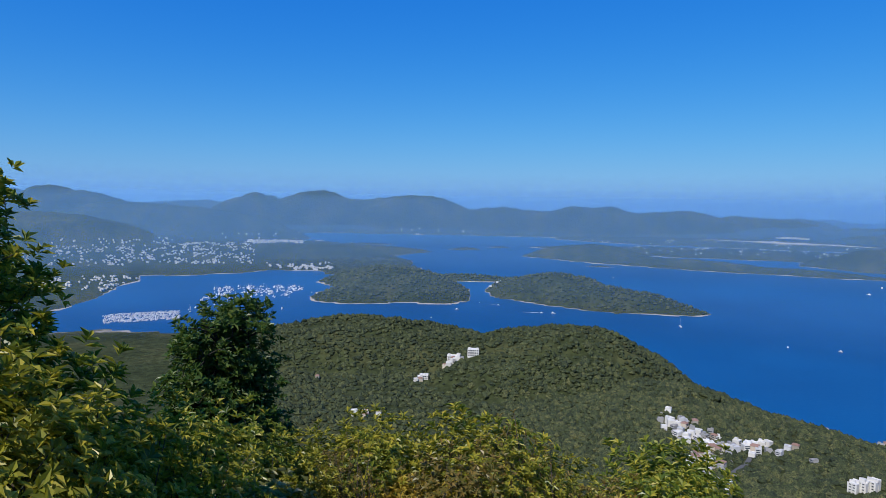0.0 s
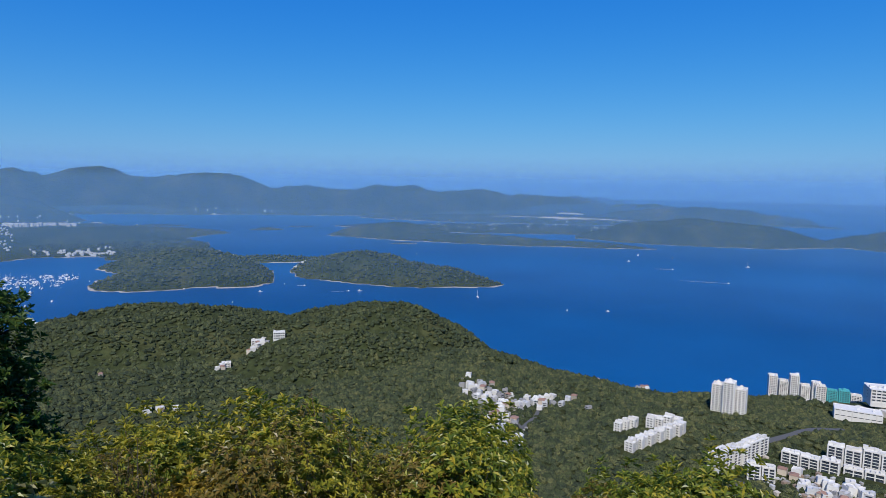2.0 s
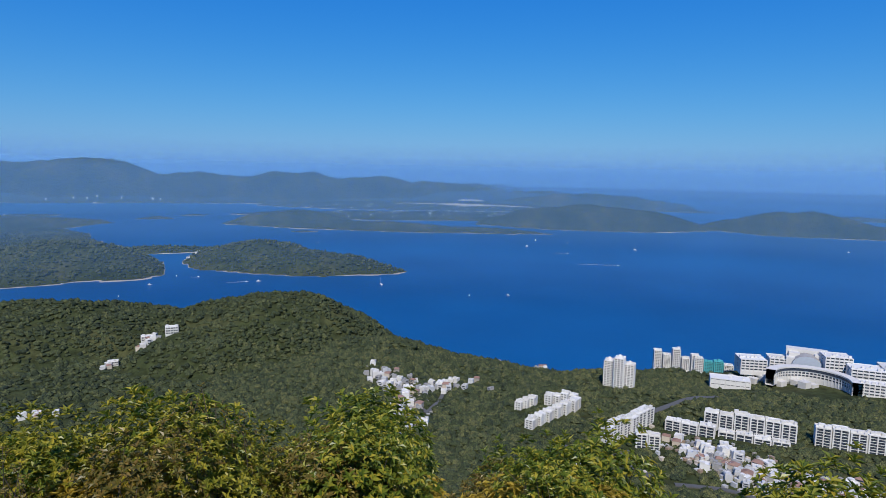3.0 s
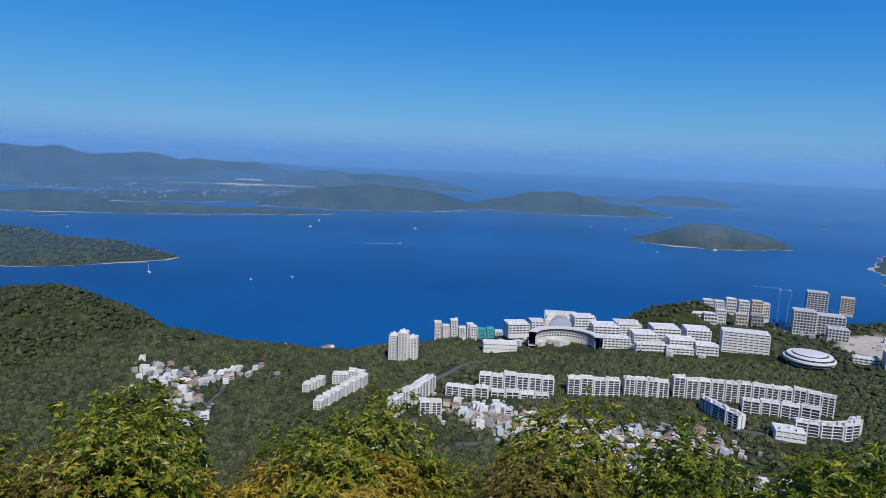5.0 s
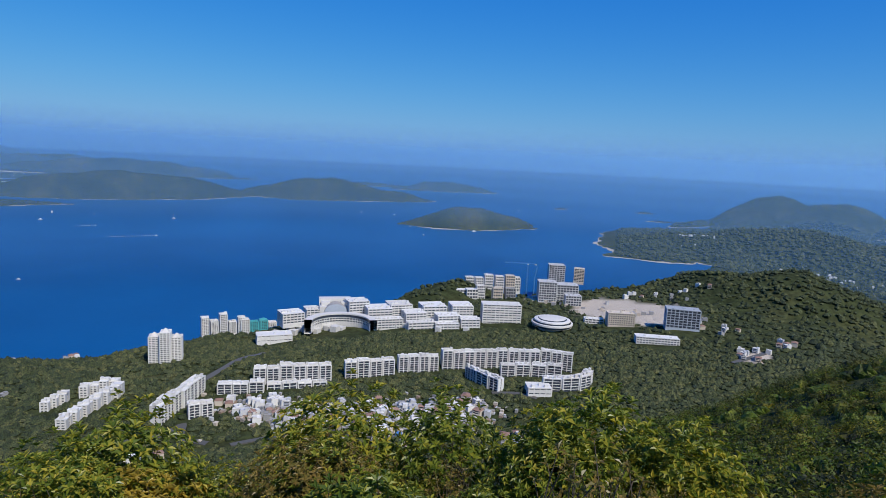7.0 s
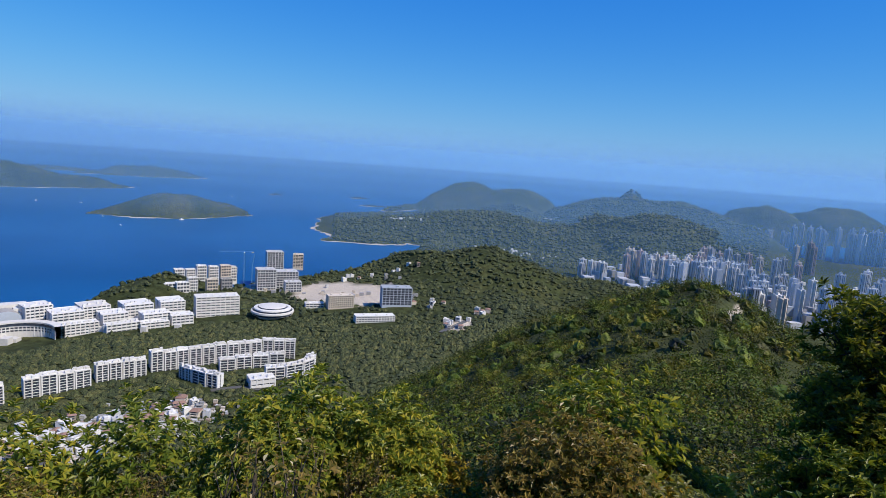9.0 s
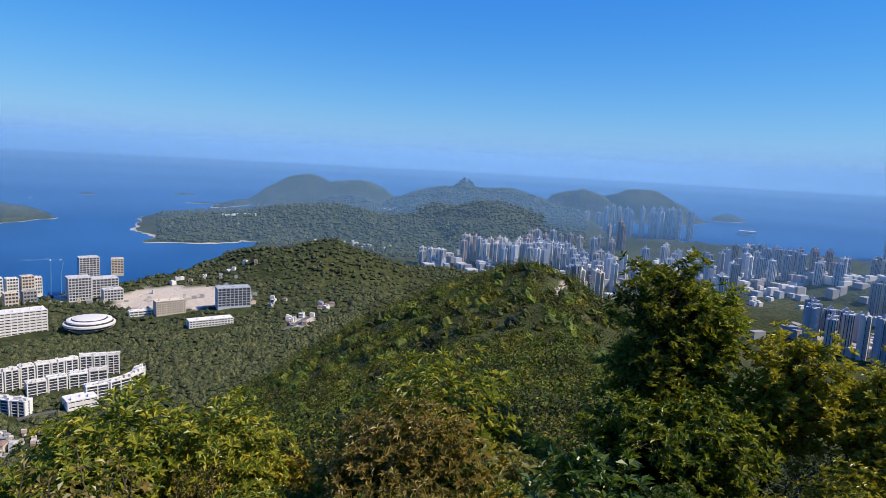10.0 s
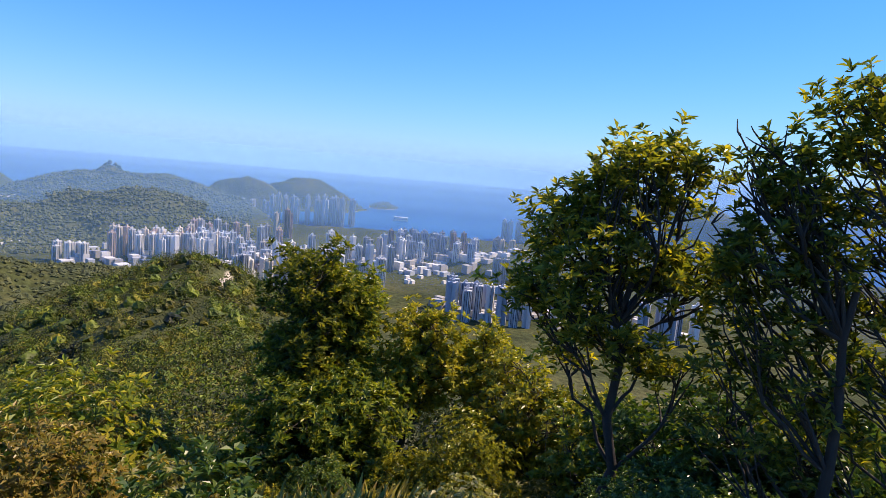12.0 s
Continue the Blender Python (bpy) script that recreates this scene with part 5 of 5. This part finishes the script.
def tree(name, label, leaf, limbs, seed, height_m, lean=(0, 0), girth=0.07, per=9, length=0.12, width=0.055, twigs=9, reach=0.35, whorls=3, bark=None, bare_limbs=()):
    """A small tree: a trunk, limbs to the given places (right, away, up), twigs with whorls of leaves."""
    g = np.random.default_rng(seed)
    top = new(name)
    foot, head = np.array([0, 0, -0.5]), np.array([lean[0], lean[1], height_m * 0.72])
    trunk = bent(g, foot, head, 9, 0.04)
    paths = [(trunk, np.linspace(girth, girth * 0.35, 9))]
    tips, dirs = [], []
    for k, limb in enumerate(list(limbs) + list(bare_limbs)):
        q = np.array(limb, float)
        f = np.clip((q[2] - 0.9 * np.hypot(q[0] - lean[0] * 0.5, q[1]) + 0.05) / (height_m * 0.72), 0.25, 0.98)
        p = trunk[int(f * 8)]
        way = bent(g, p, q, 7, 0.07)
        paths.append((way, np.linspace(girth * 0.24, 0.006, 7)))
        dead = k >= len(limbs)
        for j in range(twigs):
            s = way[g.integers(3, 7)]
            e = q + np.clip(g.normal(0, 1, 3), -1.5, 1.5) * np.array([reach, reach, reach * 0.6]) + np.array([0, 0, 0.05])
            if dead:
                e = s + (e - s) * 0.7
            paths.append((bent(g, s, e, 4, 0.1), np.linspace(0.009, 0.003, 4)))
            if not dead:
                for b in range(whorls):
                    o = e + g.normal(0, 0.09, 3) * (b > 0)
                    tips.append(o)
                    dirs.append((e - s) / (np.linalg.norm(e - s) + 1e-6) * 0.6 + np.array([0, 0, 0.8]) + g.normal(0, 0.25, 3))
    v, f = tubes(paths, 6)
    part("trunk", mesh_of("trunk", v, f, bark or BARK_DARK, True), top)
    v, f = rosettes(g, np.array(tips), np.array(dirs), per, length, width)
    part("crown", mesh_of("crown", v, f, leaf), top)
    return tagged(top, label, "tree")


def limbs_in(g, count, box, shape=2.0):
    """Places for limbs spread through a rounded crown: box of right, away and up."""
    out = []
    while len(out) < count:
        p = g.uniform(-1, 1, 3)
        if 0.25 < (np.abs(p) ** shape).sum() < 1:
            out.append([b0 + (q + 1) / 2 * (b1 - b0) for q, (b0, b1) in zip(p, box)])
    return out


def lowered(limbs, by=0.12):
    return [(x, y, z - by) for x, y, z in limbs]


gt = np.random.default_rng(77)
# the windswept umbrella tree
umbrella = [(0.11, 0, 3.19), (0.27, 0.2, 3.2), (0.44, 0.1, 3.16), (-0.04, -0.1, 3.11), (-0.18, 0.1, 2.97), (-0.32, 0, 2.88), (0.39, 0.2, 2.93), (0.15, 0.1, 2.98), (-0.37, 0, 2.71), (-0.45, 0.2, 2.57), (-0.06, 0.2, 2.85), (-0.18, -0.2, 2.66), (0.01, 0, 2.6), (-0.48, 0.1, 2.34), (-0.58, 0.2, 2.23), (-0.22, -0.2, 2.44), (0, 0.1, 2.36), (0.28, 0.1, 2.47), (0.52, 0.1, 2.49), (0.65, 0.2, 2.42), (0.37, -0.1, 2.39), (-0.49, 0, 2.17), (-0.27, -0.2, 2.17), (-0.08, 0, 2.09), (0.33, 0.2, 1.83), (0.5, 0.1, 1.82), (0.09, 0, 1.92), (-0.28, 0.2, 1.77)]
plant(tree("tree", "windswept tree with a flat yellow-green crown and dark trunk", LEAF_TREE, lowered(umbrella), 1, 3.2, (0.12, 0.0), 0.06, length=0.078, width=0.027, per=9, twigs=10, reach=0.1, whorls=4), 153.6, 5.6, 1.2)
side = [(-0.43, 0, 3.68), (-0.31, 0.2, 3.75), (-0.52, 0.1, 3.55), (-0.34, -0.1, 3.52), (-0.23, 0, 3.42), (-0.42, 0.2, 3.33), (-0.6, 0, 3.17), (-0.47, -0.2, 3.06), (-0.26, 0.1, 3.15), (-0.62, 0.2, 2.94), (-0.36, 0, 2.91), (-0.61, -0.1, 2.81), (-0.16, 0, 2.91), (-0.69, 0.1, 2.65), (-0.45, -0.2, 2.65), (-0.22, 0.2, 2.6), (-0.68, 0, 2.38), (-0.46, 0.1, 2.32), (-0.21, -0.1, 2.34), (-0.58, 0.2, 2.07), (-0.31, 0, 2.06), (-0.61, 0.1, 1.78), (-0.1, 0.1, 2), (-0.4, -0.1, 1.7), (-0.15, 0.1, 1.62)]
plant(tree("tree", "tall leafy tree with bare twigs at its edge", LEAF_TREE, lowered(side), 2, 3.9, (0.1, 0.0), 0.065, length=0.085, width=0.03, per=9, twigs=7, reach=0.13, whorls=3, bare_limbs=[(-0.71, 0, 3.73), (-0.57, 0.1, 3.8), (-0.72, 0.1, 3.46), (-0.81, 0, 3.11), (-0.6, 0.1, 3.39)]), 169.0, 5.2, 1.0)
third = [(-0.72, 0, 4.13), (-0.57, 0.1, 4.22), (-0.48, -0.1, 4.23), (-0.61, 0.1, 3.99), (-0.7, 0, 3.79), (-0.45, -0.1, 3.83), (-0.62, 0.2, 3.58), (-0.72, 0, 3.44), (-0.44, 0.1, 3.51), (-0.62, -0.1, 3.26), (-0.46, 0.1, 3.16), (-0.39, 0, 4.02), (-0.27, 0, 3.38), (-0.72, 0.1, 3.13), (-0.51, -0.1, 2.9), (-0.32, 0.1, 2.84), (-0.57, 0, 2.6), (-0.37, 0.1, 2.52), (-0.59, -0.1, 2.3), (-0.38, 0, 2.21), (-0.22, 0.1, 2.35), (-0.44, 0.1, 1.85), (-0.22, 0, 1.95), (-0.15, 0.1, 2.72)]
plant(tree("tree", "leafy tree with several slender trunks", LEAF_TREE, lowered(third), 3, 4.2, (0.1, 0.0), 0.06, length=0.085, width=0.03, per=9, twigs=7, reach=0.13, whorls=3), 175.0, 5.4, 1.0)
# trees at the edge of the slope
plant(tree("tree", "bushy green tree with reddish shoots at the top", LEAF_TREE, limbs_in(gt, 46, ((-0.5, 0.45), (-0.6, 0.6), (1.36, 4.28)), 1.7), 4, 4.53, (0.05, 0), 0.07, length=0.11, width=0.042, per=10, twigs=11, reach=0.24, whorls=4), 128.4, 10)
plant(tree("tree", "leafy green tree with a rounded crown on the slope", LEAF_GREEN, limbs_in(gt, 34, ((-0.4, 0.35), (-0.5, 0.5), (1.58, 4.14)), 1.7), 14, 4.39, (0.05, 0), 0.07, length=0.11, width=0.042, per=10, twigs=11, reach=0.24, whorls=4), 131.6, 10.4)
plant(tree("tree", "low spreading green tree at the foot of taller ones", LEAF_GREEN, limbs_in(gt, 50, ((-1.2, 1.1), (-0.7, 0.7), (0.20, 2.01)), 1.7), 15, 2.26, (0.05, 0), 0.07, length=0.11, width=0.042, per=10, twigs=11, reach=0.26, whorls=4), 130, 9)
plant(tree("tree", "slender yellow-green tree with thin dark trunk", LEAF_LIME, limbs_in(gt, 26, ((-0.4, 0.45), (-0.5, 0.5), (1.49, 3.30)), 1.7), 5, 3.55, (0.05, 0), 0.07, length=0.1, width=0.042, per=10, twigs=10, reach=0.22, whorls=4), 138, 10.2)
plant(tree("tree", "yellow-green bushy tree below the slope", LEAF_LIME, limbs_in(gt, 24, ((-0.4, 0.4), (-0.5, 0.5), (1.31, 3.02)), 1.7), 6, 3.27, (0.05, 0), 0.07, length=0.1, width=0.042, per=9, twigs=10, reach=0.22, whorls=4), 143.8, 10.5)
plant(tree("tree", "yellow-green bushy tree in half shade", LEAF_LIME, limbs_in(gt, 34, ((-1.1, 1.1), (-0.8, 0.8), (0.30, 2.48)), 1.7), 7, 2.73, (0.05, 0), 0.07, length=0.1, twigs=9, reach=0.26), 149, 9.6)
plant(tree("tree", "green bushy tree in half shade", LEAF_GREEN, limbs_in(gt, 36, ((-1.2, 1.2), (-0.8, 0.8), (0.20, 2.00)), 1.7), 8, 2.25, (0.05, 0), 0.07, length=0.1, twigs=9, reach=0.26), 158, 8.4)
# dark leaf colour of these two trees stands in for shade under the canopy
plant(tree("tree", "dark green bushy tree, its leaf colour standing in for shade", LEAF_DARK, limbs_in(gt, 60, ((-1.5, 1.5), (-0.8, 0.8), (0.20, 2.17)), 1.7), 9, 2.42, (0.05, 0), 0.07, length=0.1, twigs=10, reach=0.28, whorls=4), 166, 7.4)
plant(tree("tree", "added dark green dense tree standing in for shade behind slender trunks", LEAF_DARK, limbs_in(gt, 60, ((-1.4, 1.4), (-0.8, 0.8), (0.20, 2.17)), 1.7), 19, 2.42, (0.05, 0), 0.07, length=0.1, twigs=10, reach=0.28, whorls=4), 174, 7.2)
# where the walk begins
edge = tree("tree", "leafy dark green tree at the edge of the clearing", LEAF_GREEN, limbs_in(gt, 44, ((-0.8, 0.8), (-0.7, 0.7), (0.7, 3.9)), 2.4), 10, 3.8, (0.1, 0), 0.08, length=0.1, width=0.04, twigs=12, reach=0.24, whorls=6)
plant(edge, -37.8, 5.4, 0.84)
plant(edge, -38.5, 5.0, 0.68, 120)
plant(edge, -33.5, 5.2, 0.62, 230)
plant(tree("conifer", "dense dark green rounded tree on the slope", LEAF_DARK, limbs_in(gt, 60, ((-0.7, 0.7), (-0.7, 0.7), (0.2, 3.5)), 1.5), 11, 3.7, (0, 0), 0.08, per=9, length=0.09, width=0.04, twigs=13, reach=0.18, whorls=4), -19.0, 14.0, 1.66)
# the thicket where the walk begins
for k in range(46):
    az, r = rnd.uniform(-39, -15), rnd.uniform(4.6, 6.4)
    kind = rnd.choice(("green", "lime", "dark", "green", "pale", "red"))
    room = EYE + (r - ARM) * math.tan(radians(float(np.interp(az, TOPS_AZ, TOPS_EL)) + rnd.uniform(-2.5, 0.8))) - near_z(az, r)
    if room > 0.5:
        plant(rnd.choice(SHRUBS[kind]), az, r, min(room / 1.5, 0.8), rnd.uniform(0, 360))
# single shrubs that stand out on the slope
for kind, az, r, size in (("lime", -5.5, 9.5, 1.15), ("lime", -8.0, 11, 1.1), ("dark", -10.5, 11, 1.0), ("lime", 1.5, 10, 1.0), ("dry", 6.0, 9.0, 1.5), ("dry", 9.0, 9.4, 1.2), ("dry", 14.5, 11, 1.1), ("lime", 12, 10.5, 1.0), ("green", 20.5, 14, 1.5), ("green", 22.0, 13, 1.2), ("lime", 19.0, 12, 1.2), ("green", 38.8, 10.4, 1.35), ("green", 35.5, 10, 1.1), ("green", 41.5, 10, 1.2), ("green", 59.0, 10, 1.2), ("lime", 57, 9.5, 1.0), ("green", 69.0, 10, 1.3), ("dry", 68.5, 10, 1.2), ("lime", 84.0, 10.8, 1.5), ("green", 82.0, 11, 1.1), ("gold", 95.0, 9.6, 1.1), ("red", 109.0, 11, 1.35), ("red", 104, 7.5, 0.9), ("dark", 99, 11.5, 1.2)):
    room = EYE + (r - ARM) * math.tan(radians(float(np.interp(az, TOPS_AZ, TOPS_EL)) + (-0.3 if -13 < az < 30 else 0.8))) - near_z(az, r)
    plant(rnd.choice(TALL[kind]) if kind in TALL else SHRUBS[kind][0], az, r, min(max(room, 0.9) / (2.4 if kind in TALL else 1.42), 1.4), rnd.uniform(0, 360))
# extra shrubs whose dark leaf colour supplies the shade below the trees
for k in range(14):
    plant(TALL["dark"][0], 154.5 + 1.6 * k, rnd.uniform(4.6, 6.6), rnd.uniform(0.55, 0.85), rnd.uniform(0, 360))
BROAD = shrub("broad_leaved_plant", "low plant with broad bright green leaves", "plant", LEAF_LIME, 95, h=1.0, rad=0.55, tips=46, per=6, length=0.21, width=0.085, stems=14, group="broad-leaved plants", droop=0.3)
PALM = shrub("lobed_leaf_plant", "plant with large green lobed leaves", "plant", LEAF_GREEN, 96, h=1.3, rad=0.6, tips=34, per=7, length=0.2, width=0.06, stems=16, group="broad-leaved plants", droop=0.2)
for ob, az, r, size in ((BROAD, -9.5, 3.5, 1.1), (BROAD, -6.0, 3.9, 0.9), (BROAD, -12, 4.2, 0.9), (BROAD, 18, 4.2, 0.8), (PALM, -21, 3.7, 0.75), (PALM, -25, 3.9, 0.85), (PALM, -17.5, 4.0, 0.75), (BROAD, 100, 4.6, 0.9), (PALM, 106, 4.4, 0.8), (BROAD, 148, 4.8, 0.8)):
    plant(ob, az, r, 0.75 * size, rnd.uniform(0, 360))
for k in range(26):
    plant(rnd.choice(SHRUBS["pale"]), rnd.uniform(98, 150), rnd.uniform(3.6, 6.5), rnd.uniform(0.3, 0.55), rnd.uniform(0, 360))


# ---- scrub on the near spur, too much to count ----
def scrub(name, label, mat, az0, az1, r0, r1, count, leaves, size, leaf_len, seed):
    g = np.random.default_rng(seed)
    az = g.uniform(az0, az1, count)
    r = np.sqrt(g.uniform(r0 * r0, r1 * r1, count))
    h = height(az, r)
    keep = bareness(az, r, h) < 0.4
    az, r, h = az[keep], r[keep], h[keep]
    X, Y, Z, S = place(az, r, h)
    n = len(X)
    d = g.normal(0, 1, (n, leaves, 3))
    d[..., 2] = np.abs(d[..., 2]) - 0.15
    d /= np.linalg.norm(d, axis=2)[..., None]
    rad = (size * g.uniform(0.6, 1.3, n) * (0.7 + 0.6 * fractal(X / 6, Y / 6, 2)))[:, None, None]
    base = (np.stack([X, Y, Z], -1)[:, None] + d * rad * np.array([1, 1, 1.15]) * (0.72 + 0.45 * g.random((n, leaves, 1)) ** 0.5) * (0.8 + 0.4 * fractal(d[..., 0] * 3 + X[:, None], d[..., 1] * 3 + d[..., 2] * 2, 2))[..., None]).reshape(-1, 3)
    out = d.reshape(-1, 3) + g.normal(0, 0.3, (n * leaves, 3))
    out /= np.linalg.norm(out, axis=1)[:, None]
    dd = np.cross(out, g.normal(0, 1, (n * leaves, 3)))
    dd /= np.linalg.norm(dd, axis=1)[:, None]
    u = np.cross(out, dd)
    v, f = blades(base, dd, u, out, leaf_len * g.uniform(0.7, 1.3, len(base)), leaf_len * 0.55 * g.uniform(0.7, 1.3, len(base)))
    # leaf masses within each bush
    a = np.arange(7) * 2 * math.pi / 7
    unit = np.concatenate([np.stack([0.85 * np.cos(a), 0.85 * np.sin(a), 0 * a - 0.3], -1), np.stack([0.95 * np.cos(a + 0.4), 0.95 * np.sin(a + 0.4), 0 * a + 0.3], -1), np.stack([0.55 * np.cos(a), 0.55 * np.sin(a), 0 * a + 0.8], -1), [[0, 0, 0.98]]])
    w = unit[None] * (0.6 + g.normal(0, 0.13, (n, 22, 1))) * rad * np.clip((r - 15) / 60, 0.3, 1)[:, None, None] + np.stack([X, Y, Z], -1)[:, None]
    i = np.arange(7)
    j = (i + 1) % 7
    q = np.concatenate([np.stack([i + p, j + p, i + p + 7], -1) for p in (0, 7)] + [np.stack([j + p, j + p + 7, i + p + 7], -1) for p in (0, 7)] + [np.stack([i + 14, j + 14, 0 * i + 21], -1)])
    q = (q[None] + 22 * np.arange(n)[:, None, None]).reshape(-1, 3) + len(v)
    v, f = np.concatenate([v, w.reshape(-1, 3)]), np.concatenate([f, q])
    return tagged(new(name, mesh_of(name, v, f, mat)), label, "scrub", kind="stuff")


scrub("scrub", "dense green scrub covering the near spur", SCRUB_GREEN, 84, 138, 26, 200, 1500, 120, 1.9, 0.3, 31)
scrub("scrub", "dense dark green scrub covering the near spur", SCRUB_DARK, 84, 138, 26, 200, 700, 80, 1.6, 0.3, 35)
scrub("scrub", "reddish scrub among the green on the spur", LEAF_RED, 92, 124, 14, 40, 60, 160, 0.9, 0.14, 32)
scrub("scrub", "dark green scrub on the near slope", SCRUB_DARK, 80, 178, 12, 45, 420, 170, 1.2, 0.17, 33)
scrub("scrub", "yellow-green scrub on the near spur", SCRUB_OLIVE, 88, 138, 20, 190, 1000, 110, 1.7, 0.26, 34)

# ---- grass ----
def grass(label, az0, az1, r0, r1, tufts, blade_n, tall, seed):
    g = np.random.default_rng(seed)
    az, r = g.uniform(az0, az1, tufts), g.uniform(r0, r1, tufts)
    h = height(az, r)
    X, Y, Z, S = place(az, r, h)
    base = np.repeat(np.stack([X, Y, Z], -1), blade_n, 0) + g.normal(0, 0.07, (tufts * blade_n, 3)) * np.array([1, 1, 0])
    d = g.normal(0, 0.42, (len(base), 3))
    d[:, 2] = 1
    d, u, w = frames(d)
    L = tall * g.uniform(0.5, 1.15, len(base))
    v, f = blades(base, d, u, w, L, 0.009 + 0.005 * g.random(len(base)), 0.35)
    return tagged(new("grass", mesh_of("grass", v, f, GRASS)), label, "grass", kind="stuff")


grass("tall yellow-green grass between the shrubs", -15, 18, 4.5, 12, 1100, 16, 0.5, 41)
grass("dry straw-coloured grass in front of the trees", 100, 160, 3.6, 7.5, 1100, 16, 0.5, 42)
grass("tall dry grass with pale leaf tips at the edge of the slope", 108, 154, 3.0, 5.6, 1300, 16, 0.62, 44)
grass("yellow-green grass at the foot of the shrubs", 20, 104, 4, 9, 500, 12, 0.35, 43)
